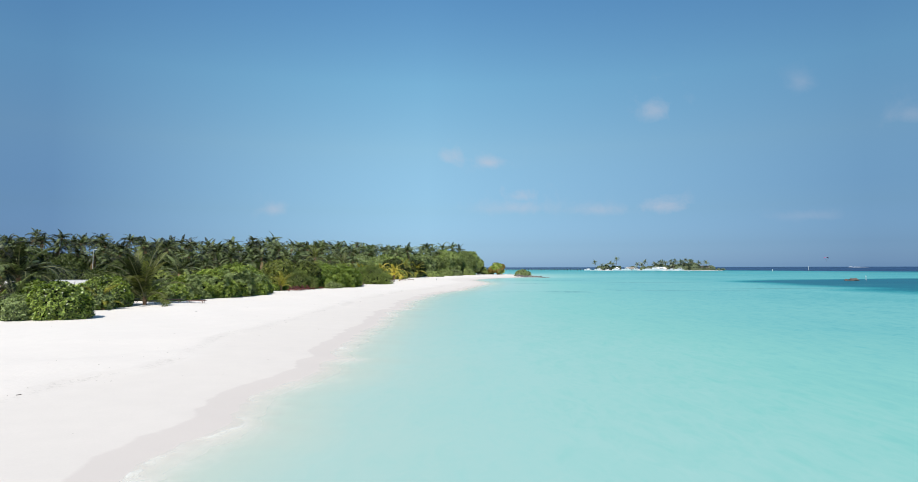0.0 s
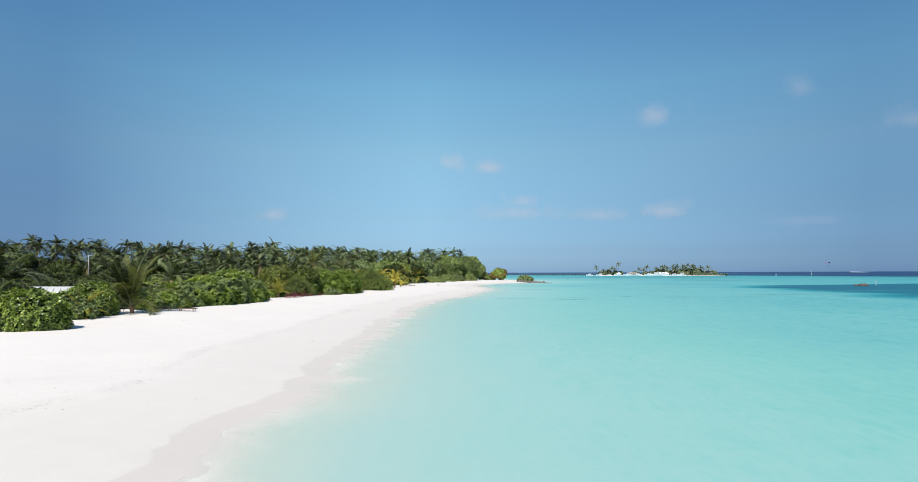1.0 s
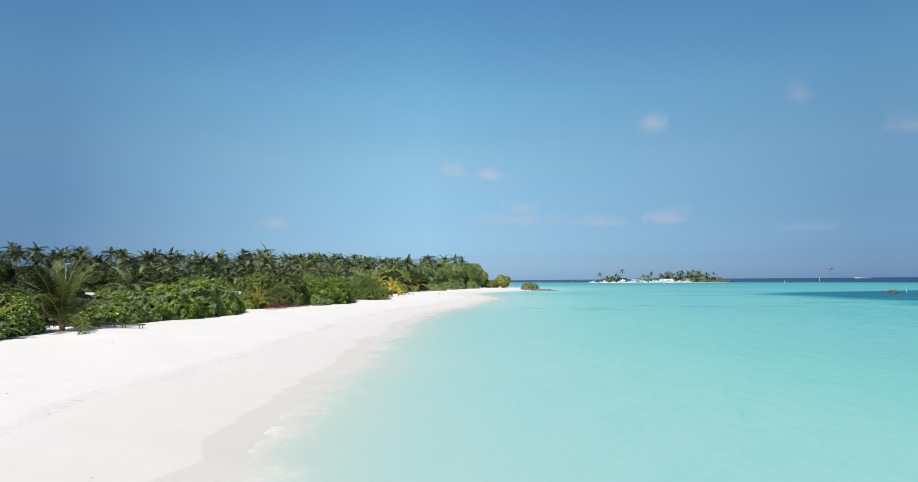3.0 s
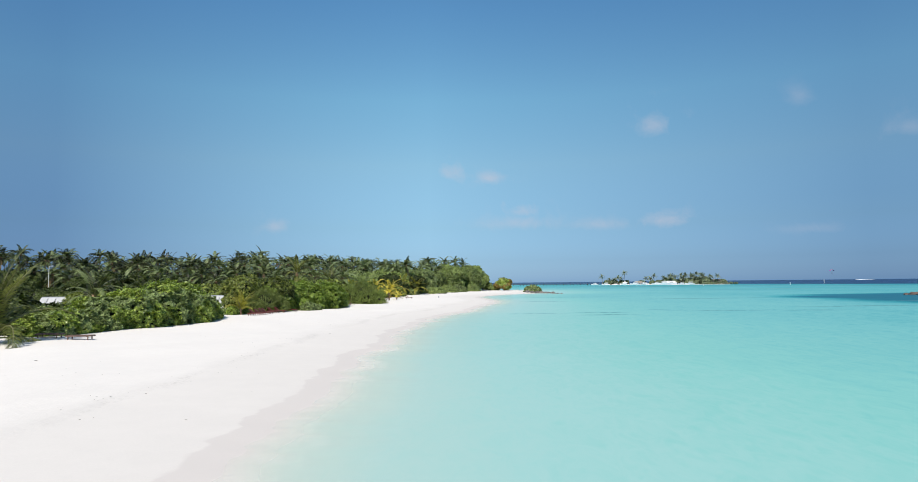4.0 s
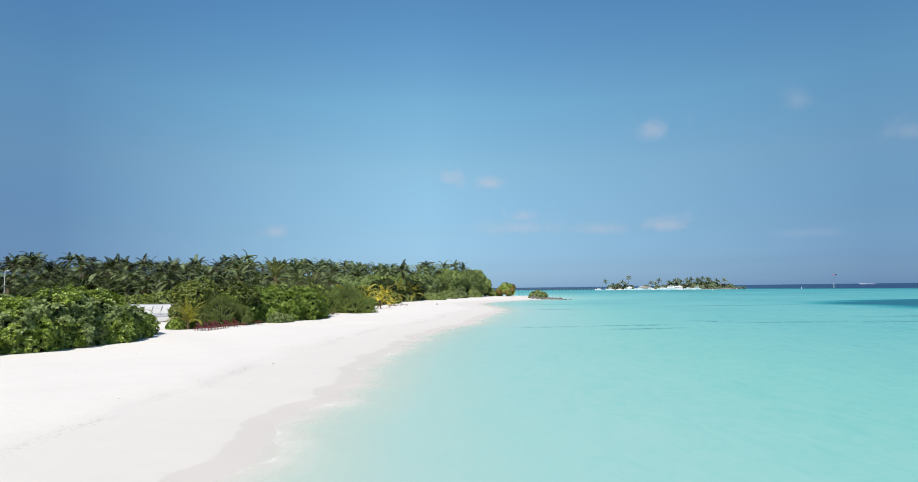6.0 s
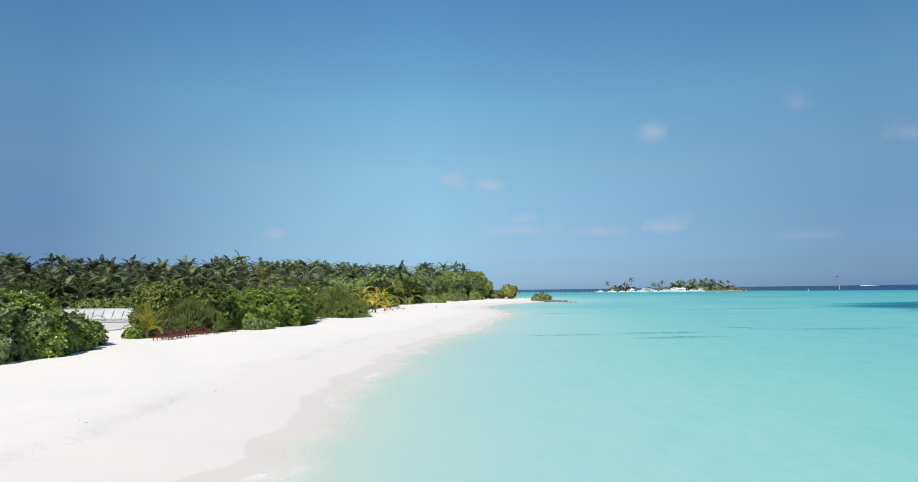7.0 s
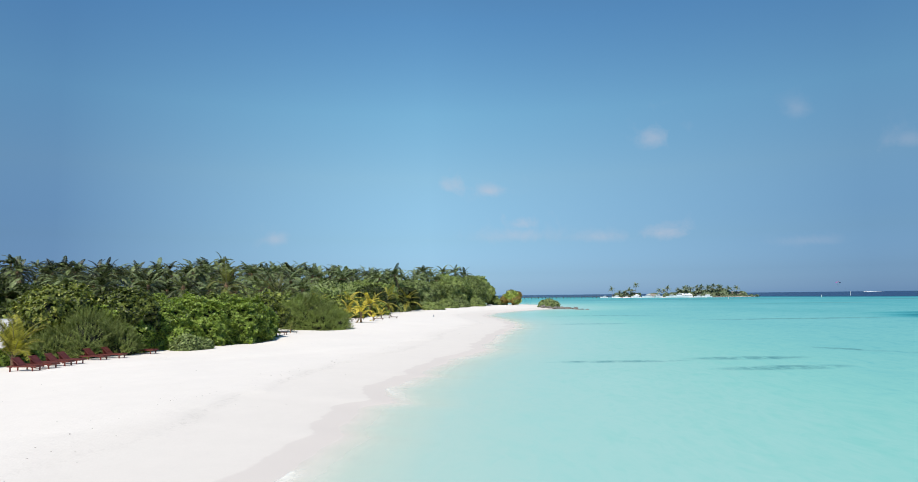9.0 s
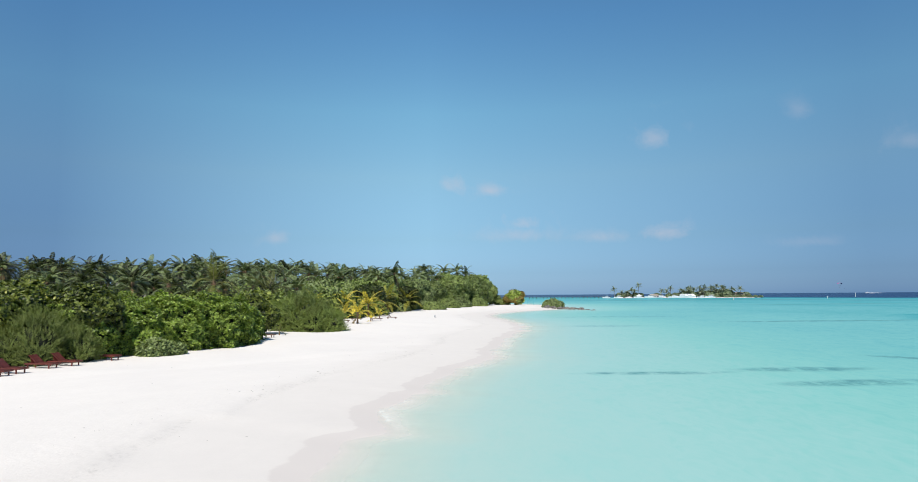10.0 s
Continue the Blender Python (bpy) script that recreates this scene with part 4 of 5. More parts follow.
YELLOW_PALMS = [(-18.2, 171.0, 1.4, 0.62, 5, 5, 3), (-25.6, 199.0, 2.3, 0.95, 5, 7, 4), (-18.0, 195.6, 0.4, 0.42, 4, 3, 1), (-17.5, 180.4, 0.35, 0.36, 4, 3, 1),
                (-21.3, 232.0, 2.8, 1.10, 5, 8, 5), (-17.5, 247.0, 2.4, 1.10, 5, 8, 5), (-30.0, 190.0, 2.0, 0.75, 4, 6, 4), (-22.0, 212.0, 2.2, 0.8, 4, 6, 4), (-33, 203, 2.4, 0.8, 4, 6, 3), (-21.6, 204.5, 2.3, 0.9, 5, 7, 3), (-24.0, 190.5, 0.9, 0.7, 5, 5, 2)]
for i, (x, y, h, s, a, b, c) in enumerate(YELLOW_PALMS):
    fr = OLIVE_FRONDS if i in (4, 5, 7) else YELLOW_FRONDS
    palm("small yellow coconut palm on white sand", (x, y), h, fr, (a, b, c, 0, 1), s, 60 + i, 0.03, 0.12 if s > 0.5 else 0.08, "yellow palms on the beach", husk=True)
for i, (x, y, s) in enumerate([(-25.6, 148.6, 0.20), (-22.9, 145.6, 0.24), (-19.6, 154.0, 0.22), (-31.5, 52.3, 0.16)]):
    palm("palm seedling with few pale fronds in sand", (x, y), 0.1, NEAR_FRONDS, (3, 3, 0, 0, 0), s, 80 + i, 0.0, 0.05, "palm seedlings", husk=True)

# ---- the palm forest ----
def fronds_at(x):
    """Fronds painted paler by sun and haze towards the shore, darker in the forest."""
    return LIT_SHORE_FRONDS if rf.random() < float(np.interp(x, [-140, -78, -56, -36], [0.0, 0.08, 0.5, 0.95])) else FOREST_FRONDS


def front(x):
    return np.interp(x, [-260, -170, -110, -60, -38, -27, -20, -12, -4, 8], [203, 205, 205, 196, 186, 208, 230, 268, 302, 330])


def skyline(x, y):
    """Greatest height of a crown that keeps the even outline of the forest."""
    px = 784 + 1040 * x / y
    return 4.5 + y * float(np.interp(px, [-200, 0, 100, 400, 600, 700, 760, 800], [0.066, 0.064, 0.060, 0.049, 0.044, 0.039, 0.036, 0.026]))


FOREST = "coconut palms of the forest"
PALM_LABELS = ["tall coconut palm with drooping dark-green fronds in the forest", "coconut palm with some dry brown hanging fronds", "coconut palm with a full round crown in the forest"]
rf = np.random.default_rng(11)
# palms that stand out on the outline: place, height of the crown's top
OUTLINE = [(-175, 250, 20.5), (-150, 228, 18.6), (-163, 238, 18.0), (-138, 236, 18.0), (-133, 246, 18.4), (-116, 241, 16.6), (-113.5, 257, 16.6), (-111, 270, 16.0), (-97, 261, 17.2), (-107, 316, 21.2),
           (-100, 297, 18.5), (-88, 289, 20.2), (-92, 305, 18.8), (-79, 290, 17.6), (-73, 280, 16.4), (-65, 288, 16.6), (-63, 288, 17.4), (-58, 300, 17.6), (-55, 322, 18.6), (-47, 320, 16.8),
           (-44, 306, 17.0), (-36, 300, 14.8), (-29, 302, 14.8), (-24, 300, 14.6), (-17, 318, 17.8), (-9, 335, 17.6), (-4, 336, 18.2), (-1, 342, 16.6), (-14, 330, 16.0)]
spots = []
for i, (x, y, top) in enumerate(OUTLINE):
    s = rf.uniform(0.88, 1.08)
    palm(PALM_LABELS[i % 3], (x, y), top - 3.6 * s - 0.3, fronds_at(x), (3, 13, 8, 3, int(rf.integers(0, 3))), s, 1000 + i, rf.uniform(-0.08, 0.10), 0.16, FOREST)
    spots.append((x, y))
tries = 0
while len(spots) < 186 and tries < 8000:
    tries += 1
    x = rf.uniform(-215, 0)
    y = front(x) + 105 * rf.random() ** 1.5 + 3 + float(np.interp(x, [-48, -36, -8], [0, 26, 30]))
    if y > 352 or x / y < -0.86 or min((x - a) ** 2 + (y - b) ** 2 for a, b in spots) < 20:
        continue
    i = len(spots)
    deep = (y - front(x)) / 100
    top = min(skyline(x, y) - rf.uniform(0.1, 2.2), 11.5 + 9 * deep + rf.uniform(-2.5, 2.5))
    if top < 6:
        continue
    s = rf.uniform(0.85, 1.1)
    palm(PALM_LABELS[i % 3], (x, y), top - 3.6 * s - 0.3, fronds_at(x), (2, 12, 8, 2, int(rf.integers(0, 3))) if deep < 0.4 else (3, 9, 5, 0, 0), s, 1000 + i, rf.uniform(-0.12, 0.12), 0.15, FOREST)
    spots.append((x, y))

for i, (x, y, top) in enumerate([(-40, 168, 9.7), (-49, 174, 9.5), (-33, 172, 7.5), (-58, 178, 10), (-68, 182, 10)]):
    palm(PALM_LABELS[i % 3], (x, y), top - 3.4, (NEAR_FRONDS if i in (0, 2) else FOREST_FRONDS), (6, 8, 5, 1, 1), (1.05 if i in (0, 2) else 0.80), 1300 + i, rf.uniform(-0.08, 0.08), 0.14, FOREST)

# lower palms along the forest's front
for i in range(16):
    x = -112 + 5.2 * i + rf.uniform(-1.8, 1.8)
    y = float(front(x)) - rf.uniform(1, 7)
    palm(PALM_LABELS[i % 3], (x, y), rf.uniform(3.6, 6.2), fronds_at(x), (3, 10, 7, 1, int(rf.integers(0, 2))), rf.uniform(0.82, 1.0), 1400 + i, rf.uniform(-0.12, 0.12), 0.15, FOREST)

# broadleaf trees under and between the palms: three built, the rest copied
FILL = "broadleaf trees of the forest"
protos = [tree("forest_tree", "dark-green broadleaf tree between palms", (-150, 212), 11.5, 5.6, FAR_TUFTS, SHADED_FOREST_LEAF, 31, 6.2, 0.78, group=FILL, bare=0.12, lobes=12, limbs=2),
          tree("forest_tree", "dark-green broadleaf tree between palms", (-128, 222), 9.0, 5.2, FAR_TUFTS, SHADED_FOREST_LEAF, 32, 6.2, 0.78, group=FILL, bare=0.08, lobes=12, limbs=2),
          tree("forest_tree", "dense green broadleaf tree between palms", (-163, 208), 10.0, 6.0, FAR_TUFTS, SHADED_FOREST_LEAF, 33, 6.2, 0.78, group=FILL, bare=0.08, lobes=12, limbs=2)]
PROTO_H = [11.5, 9.0, 10.0]
tspots = [(-150, 212), (-128, 222), (-163, 208)]
tries = 0
while len(tspots) < 95 and tries < 5000:
    tries += 1
    x = rf.uniform(-225, 2)
    y = front(x) + 95 * rf.random() ** 1.5
    if x / y < -0.88 or min((x - a) ** 2 + (y - b) ** 2 for a, b in tspots) < 42:
        continue
    deep = (y - front(x)) / 100
    h = min(10.5 + 4 * deep + rf.uniform(-1.5, 1.5), skyline(x, y) * 0.52) if x / y < -0.62 else 6.2 + 5.0 * deep + rf.uniform(-1.2, 1.2)
    if x > -70:
        h = min(h, 7.2 + 6 * deep + rf.uniform(-1, 1.0))
    k = int(rf.integers(0, 3))
    if x > -120 and len(tspots) % 2:
        h *= 0.72
    copy_thing(protos[k], pose(x, y, ground_z(x, y) - 0.05, 0, 0, rf.uniform(0, 360)) @ Matrix.Scale(max(h, 4) / PROTO_H[k], 4))
    tspots.append((x, y))
for x, y, h in [(-100, 196, 7.5), (-94, 199, 8), (-104, 202, 8.5), (-109, 197, 7), (-87, 198, 7)]:
    copy_thing(protos[0], pose(x, y, ground_z(x, y) - 0.05, 0, 0, x * 7 % 360) @ Matrix.Scale(h / PROTO_H[0], 4))
for i in range(14):
    x = -150 + 10 * i + rf.uniform(-3, 3)
    y = float(front(x)) + rf.uniform(55, 80)
    copy_thing(protos[i % 3], pose(x, y, ground_z(x, y) - 0.05, 0, 0, rf.uniform(0, 360)) @ Matrix.Scale(skyline(x, y) * 0.66 / PROTO_H[i % 3], 4))
BELT = "broadleaf trees along the forest edge"
for i, (x, y, h, rad) in enumerate([(-38, 196, 5.5, 4.6), (-33.5, 212, 6.8, 5.2), (-40, 208, 7.2, 5.2), (-30, 228, 8.0, 5.6), (-25, 244, 8.2, 5.6), (-36, 226, 8.5, 5.8), (-30.5, 250, 9.4, 6.2), (-21, 262, 8.0, 5.8), (-17, 276, 9.5, 6.4), (-25, 272, 10.5, 6.4), (-46, 200, 6.5, 5.0), (-55, 205, 6.0, 5.0)]):
    tree("edge_tree", "dense green broadleaf tree at the forest edge", (x, y), h, rad, FAR_TUFTS, (EDGE_LEAF, EDGE_LEAF, SHRUB_GREY)[i % 3], 140 + i, 9.0, 0.66, group=BELT, bare=0.05, lobes=13, limbs=3)
UNDER = "low shrubs at the forest edge"
low = shrub("forest_shrub", "low green shrub at the forest edge", (-72, 174), [(0, 0, 3.2, 2.6, 3.4), (2.5, 0.5, 2.4, 2.2, 2.6), (-2.4, 0.4, 2.6, 2.2, 2.9)], FAR_TUFTS, TREE_LEAF, 6, 0.55, 34, stems=3, group=UNDER)
# darker copy of the low shrub, forest shade carried by its leaf colour
dim = shrub("forest_shrub", "low shrub with forest shade put into its leaf colour", (-112, 190), [(0, 0, 3.0, 2.6, 3.2), (2.4, 0.5, 2.4, 2.2, 2.5), (-2.4, 0.3, 2.5, 2.2, 2.8)], FAR_TUFTS, SHADED_FOREST_LEAF, 6, 0.55, 35, stems=3, group=UNDER)
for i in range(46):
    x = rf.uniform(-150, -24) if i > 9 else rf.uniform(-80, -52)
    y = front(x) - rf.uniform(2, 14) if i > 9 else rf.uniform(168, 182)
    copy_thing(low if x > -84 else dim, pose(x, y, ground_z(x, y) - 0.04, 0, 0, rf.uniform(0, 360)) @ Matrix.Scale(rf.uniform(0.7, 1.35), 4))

# ---- the tip of the island ----
TIP = "rounded broadleaf trees at the island tip"
for i, (x, y, h, rad) in enumerate([(-13, 300, 9.5, 7.0), (-5, 310, 11.6, 7.5), (2.5, 322, 12.0, 8.0), (6.0, 334, 12.4, 7.4), (-20, 286, 8.0, 6.5), (-27, 268, 7.0, 6.0), (10.5, 343, 8.5, 4.6), (-8, 328, 13.0, 7.5)]):
    tree("shore_tree", "dense rounded green tree at the sandy island tip", (x, y), h, rad, FAR_TUFTS, EDGE_LEAF, 40 + i, 9.5, 0.68, group=TIP, bare=0.05, lobes=14, limbs=3)
tree("shore_tree", "small round tree with rusty and green leaves", (21.2, 338.5), 6.3, 4.6, FAR_TUFTS, SHRUB_LEAF, 50, 7, 0.75, bare=0.1, lobes=12, second=(RUSTY_LEAF, 0.02))
shrub("shore_shrub", "low grey-green shrub among shore rocks", (30.4, 291.0), [(0, 0, 3.3, 2.4, 3.1), (2.2, -0.6, 1.8, 1.6, 2.2), (-1.8, 0.4, 2.0, 1.8, 2.3)], FAR_TUFTS, SHRUB_GREY, 9, 0.5, 51)
for i, (x, y, rx, h) in enumerate([(-10.5, 262, 3.0, 2.4), (-14, 268, 3.4, 2.6), (-6.5, 286, 3.2, 3.4), (-2.5, 299, 3.4, 3.6), (4, 312, 3.4, 3.6), (-20, 246, 3, 2.6), (16, 341, 2.6, 2.6)]):
    shrub("shore_shrub", "light-green shrub at the edge of the sand", (x, y), [(0, 0, rx, rx * 0.8, h), (rx * 0.7, 0.3, rx * 0.6, rx * 0.6, h * 0.7)], FAR_TUFTS, SHRUB_GREY if i % 2 else EDGE_LEAF, 8, 0.5, 52 + i, stems=2)


def boulder(label, at, size, seed, mat, group="", sink=0.3):
    bm = bmesh.new()
    bmesh.ops.create_icosphere(bm, subdivisions=2, radius=1.0)
    for v in bm.verts:
        k = 1 + 0.62 * noise.noise(v.co * 1.7 + Vector((seed, 0, 0))) + 0.24 * noise.noise(v.co * 4.5 + Vector((0, seed, 0)))
        v.co = Vector((v.co.x * size[0], v.co.y * size[1], v.co.z * size[2])) * k
    me = bpy.data.meshes.new("rock")
    bm.to_mesh(me)
    bm.free()
    me.materials.append(mat)
    ob = new("rock", me)
    ob.matrix_world = pose(at[0], at[1], max(ground_z(*at), -0.4) + size[2] * (1 - 2 * sink) * 0.8, 0, 0, seed * 47 % 360)
    return tagged(ob, label, "rock", group)


rr = np.random.default_rng(5)
for i in range(38):
    k = i / 37
    x = 27.0 + 10.5 * k + rr.uniform(-0.9, 0.9)
    y = 287 - 27 * k + rr.uniform(-4, 4)
    s = rr.uniform(0.3, 0.85)
    boulder("weathered grey-brown reef rock at the water edge", (x, y), (s * 1.15, s, s * 0.85), i + 1.0, ROCK, "shore rocks", 0.2)
boulder("rust-brown reef rock rising from the lagoon", (126.6, 196.0), (1.5, 1.0, 0.72), 61, RED_ROCK, sink=0.05)
boulder("rust-brown reef rock rising from the lagoon", (124.8, 196.4), (0.7, 0.7, 0.5), 63, RED_ROCK, sink=0.05)


# ---- loungers, benches ----
def shared_box(name, size, mat):
    me = bpy.data.meshes.new(name)
    t = box_mesh((0, 0, 0), size)
    t.to_mesh(me)
    t.free()
    me.materials.append(mat)
    return me


SLATS = {m.name: (shared_box("seat_slat", (0.072, 0.66, 0.022), m), shared_box("back_slat", (0.072, 0.62, 0.022), m)) for m in (RED_WOOD, BROWN_WOOD)}


def lounger(label, at, turn, raised, mat, group="", cloth=None):
    """A slatted wooden sun lounger, head towards -x; raised: degrees of its backrest."""
    ob = thing("sun_lounger", label, "sun lounger", (at[0], at[1], ground_z(*at) - 0.02), turn, group)
    bm = bmesh.new()
    for sy in (-0.33, 0.33):
        box(bm, (0, sy, 0.32), (1.98, 0.045, 0.085), bevel=0.008)
    for sx in (-0.97, 0.97):
        box(bm, (sx, 0, 0.32), (0.045, 0.70, 0.085), bevel=0.008)
    part("frame", bm, ob, mat)
    seat_slat, back_slat = SLATS[mat.name]
    for k in range(12):
        part("seat_slat", seat_slat, ob, at=pose(-0.12 + k * 0.092, 0, 0.375))
    tilt = Matrix.Translation((-0.20, 0, 0.375)) @ Matrix.Rotation(radians(raised), 4, "Y")
    bm = bmesh.new()
    for sy in (-0.26, 0.26):
        box(bm, (-0.38, sy, -0.03), (0.78, 0.04, 0.04))
    backrest = part("backrest", bm, ob, mat, at=tilt)
    for k in range(8):
        part("back_slat", back_slat, backrest, at=pose(-0.05 - k * 0.092, 0, 0.004))
    if raised > 10:
        bm = bmesh.new()
        box(bm, (-0.62, 0, 0.47), (0.035, 0.5, 0.34), Matrix.Rotation(radians(-24), 4, "Y"))
        part("prop", bm, ob, mat)
    for sx in (-0.78, 0.72):
        for sy in (-0.31, 0.31):
            bm = bmesh.new()
            box(bm, (sx, sy, 0.15), (0.075, 0.06, 0.30), bevel=0.008)
            box(bm, (sx + (0.05 if sx < 0 else -0.05), sy, 0.27), (0.10, 0.05, 0.07), bevel=0.006)
            part("leg", bm, ob, mat)
    if cloth:
        bm = bmesh.new()
        for k in range(9):
            box(bm, (-0.1 + k * 0.11, 0.02 * math.sin(k * 2.1), 0.40 + 0.012 * math.sin(k * 1.7)), (0.115, 0.55, 0.03), bevel=0.008)
        part("towel", bm, ob, cloth, "red towel")
    return ob


RED_ROW = "row of red-stained sun loungers"
for x, y, turn in [(-29.2, 107.7, -4), (-28.9, 108.8, -6), (-28.8, 110.2, -3), (-28.8, 111.5, -5), (-28.8, 114.4, -8), (-28.2, 115.7, -5)]:
    lounger("red-stained slatted sun lounger with raised backrest on sand", (x, y), turn, 42, RED_WOOD, RED_ROW)
lounger("red-stained flat sun lounger at the foot of a thicket", (-27.5, 119.2), -12, 0, RED_WOOD, RED_ROW)
lounger("brown wooden flat sun lounger on open sand", (-30.8, 71.8), 4, 0, BROWN_WOOD)
lounger("brown wooden flat sun lounger in palm shade", (-34.4, 73.6), 2, 0, BROWN_WOOD)
lounger("brown wooden flat sun lounger between thickets", (-22.7, 140.2), -6, 0, BROWN_WOOD)
FAR_ROW = "brown sun loungers among the yellow palms"
for x, y, turn in [(-21.0, 174.2, 0), (-20.8, 185.4, -4), (-16.9, 183.4, 6)]:
    lounger("brown wooden flat sun lounger by yellow palms", (x, y), turn, 0, BROWN_WOOD, FAR_ROW)
lounger("brown wooden sun lounger with a red towel", (-24.6, 196.0), 0, 0, BROWN_WOOD, FAR_ROW, RED_CLOTH)
lounger("dark wooden sun lounger with raised backrest on open sand", (-15.2, 192.2), -3, 45, BROWN_WOOD, FAR_ROW)

bm = bmesh.new()
bmesh.ops.create_cone(bm, cap_ends=True, segments=12, radius1=0.16, radius2=0.12, depth=0.5, matrix=Matrix.Translation((0, 0, 0.25)))
bmesh.ops.bevel(bm, geom=list(bm.edges), offset=0.02, segments=1, affect="EDGES")
me = bpy.data.meshes.new("beach_post")
bm.to_mesh(me)
bm.free()
me.materials.append(GREY_WALL)
post = new("beach_post", me)
post.matrix_world = pose(-7.2, 196.7, ground_z(-7.2, 196.7) - 0.04)
tagged(post, "short grey post on the open beach", "post")


# ---- the white sheeted bank behind the thickets ----
def sheeted_bank(label, x0, x1, y0, top):
    ob = thing("sheeted_bank", label, "panel bank", (0, 0, 0))
    low_z = top - 1.75
    bm = bmesh.new()
    profile = [(y0 - 0.2, 0.0), (y0, low_z), (y0 + 1.2, top - 0.16), (y0 + 4, top - 0.16), (y0 + 4, 0.0)]
    a = [bm.verts.new((x0, y, z)) for y, z in profile]
    b = [bm.verts.new((x1, y, z)) for y, z in profile]
    for k in range(len(profile)):
        j = (k + 1) % len(profile)
        bm.faces.new((a[k], a[j], b[j], b[k]))
    bm.faces.new(a)
    bm.faces.new(b[::-1])
    bmesh.ops.recalc_face_normals(bm, faces=bm.faces)
    part("bank", bm, ob, GREY_WALL, "pale grey bank")
    part("wall", box_mesh(((x0 + x1) / 2, y0 + 1.6, top - 0.10), (x1 - x0, 0.30, 0.24), bevel=0.02), ob, GREY_WALL, "low grey block wall")
    rb = np.random.default_rng(int(-x0))
    w = 1.55
    n = int((x1 - x0) / w)
    sheets = [bpy.data.meshes.new("sheet") for _ in range(2)]
    for me, ln in zip(sheets, (1.85, 1.7)):
        t = box_mesh((0, 0, 0), (w - 0.05, ln, 0.05), bevel=0.012)
        t.to_mesh(me)
        t.free()
        me.materials.append(WHITE_SHEET)
    slit = bpy.data.meshes.new("slit")
    t = box_mesh((0, 0, 0), (0.065, 1.7, 0.04))
    t.to_mesh(slit)
    t.free()
    slit.materials.append(DARK_GAP)
    for row, (ya, za, yb, zb) in enumerate([(y0, low_z + 0.02, y0 + 1.2, top - 0.14)]):
        pitch = math.degrees(math.atan2(zb - za, yb - ya))
        for k in range(n):
            part("sheet", sheets[row], ob, at=pose(x0 + w * (k + 0.5) + 0.4 * row, (ya + yb) / 2, (za + zb) / 2 + 0.07, pitch + rb.uniform(-0.3, 0.3), rb.uniform(-1, 1), rb.uniform(-1.2, 1.2)))
            cut = rb.uniform(0.45, 0.70)
            part("slit", slit, ob, at=pose(x0 + w * (k + 1) + 0.4 * row, (ya + yb) / 2 - 0.08, (za + zb) / 2 + 0.16, pitch, 0, rb.uniform(-3, 3)) @ Matrix.Diagonal((1, cut, 1, 1)))
    return ob


def sheeted_slope(x0, x1, y0, y1, z0, z1):
    """A gentle slope of white sheets laid edge to edge before the bank."""
    ob = thing("sheeted_slope", "gentle sandy slope laid with white sheets", "panel bank", (0, 0, 0))
    rb = np.random.default_rng(77)
    bm = bmesh.new()
    for x in (x0, x1):
        for y, z in ((y0 - 1, 0.1), (y0, z0), (y1, z1), (y1, 0.1)):
            bm.verts.new((x, y, z))
    bmesh.ops.convex_hull(bm, input=bm.verts)
    part("bank", bm, ob, DUNE, "pale trodden sand")
    me = shared_box("sheet", (1.85, 5.6, 0.04), WHITE_SHEET)
    slit = shared_box("slit", (0.07, 4.0, 0.03), DARK_GAP)
    pitch = math.degrees(math.atan2(z1 - z0, y1 - y0))
    y = y1 - 3.1
    z = z0 + (z1 - z0) * (y - y0) / (y1 - y0)
    for k in range(int((x1 - x0) / 1.9)):
        x = x0 + 0.95 + 1.9 * k
        part("sheet", me, ob, at=pose(x, y, z + 0.06, pitch + rb.uniform(-0.4, 0.4), rb.uniform(-1, 1), rb.uniform(-1.5, 1.5)))
        part("slit", slit, ob, at=pose(x + 0.95, y + 1.0, z + 0.12, pitch, 0, rb.uniform(-4, 4)) @ Matrix.Diagonal((1, rb.uniform(0.5, 0.8), 1, 1)))
    return ob


sheeted_slope(-66, -43.5, 122, 143.4, 0.42, 0.86)
sheeted_bank("low bank covered with white sheets under a grey wall", -119, -84.5, 144, 1.75)
sheeted_bank("low bank covered with white sheets under a grey wall", -84.4, -43.5, 144, 2.6)


# dry fronds lying on the sand by the shrubs
for i, (x, y, a, s) in enumerate([ (-37.2, 63.2, 200, 0.45), (-36.6, 61.8, 320, 0.4), (-38.6, 62.6, 20, 0.42)]):
    fallen = new("fallen_frond", NEAR_FRONDS["dead"][i % 2])
    fallen.matrix_world = Matrix.Translation((x, y, ground_z(x, y) + 0.16)) @ pose(0, 0, 0, 0, -62, a) @ Matrix.Scale(s, 4)
    tagged(fallen, "dry brown fallen palm frond lying on sand", "palm frond", "fallen palm fronds")

# street lamp behind the bank
lamp = thing("street_lamp", "tall pale lamp post with a small white head", "street lamp", (-119.5, 199, ground_z(-119.5, 199)))
part("pole", tube([(0, 0, 0), (0, 0, 4), (0, 0, 10.0)], [0.11, 0.09, 0.07], 8, POLE_PAINT, "pole"), lamp)
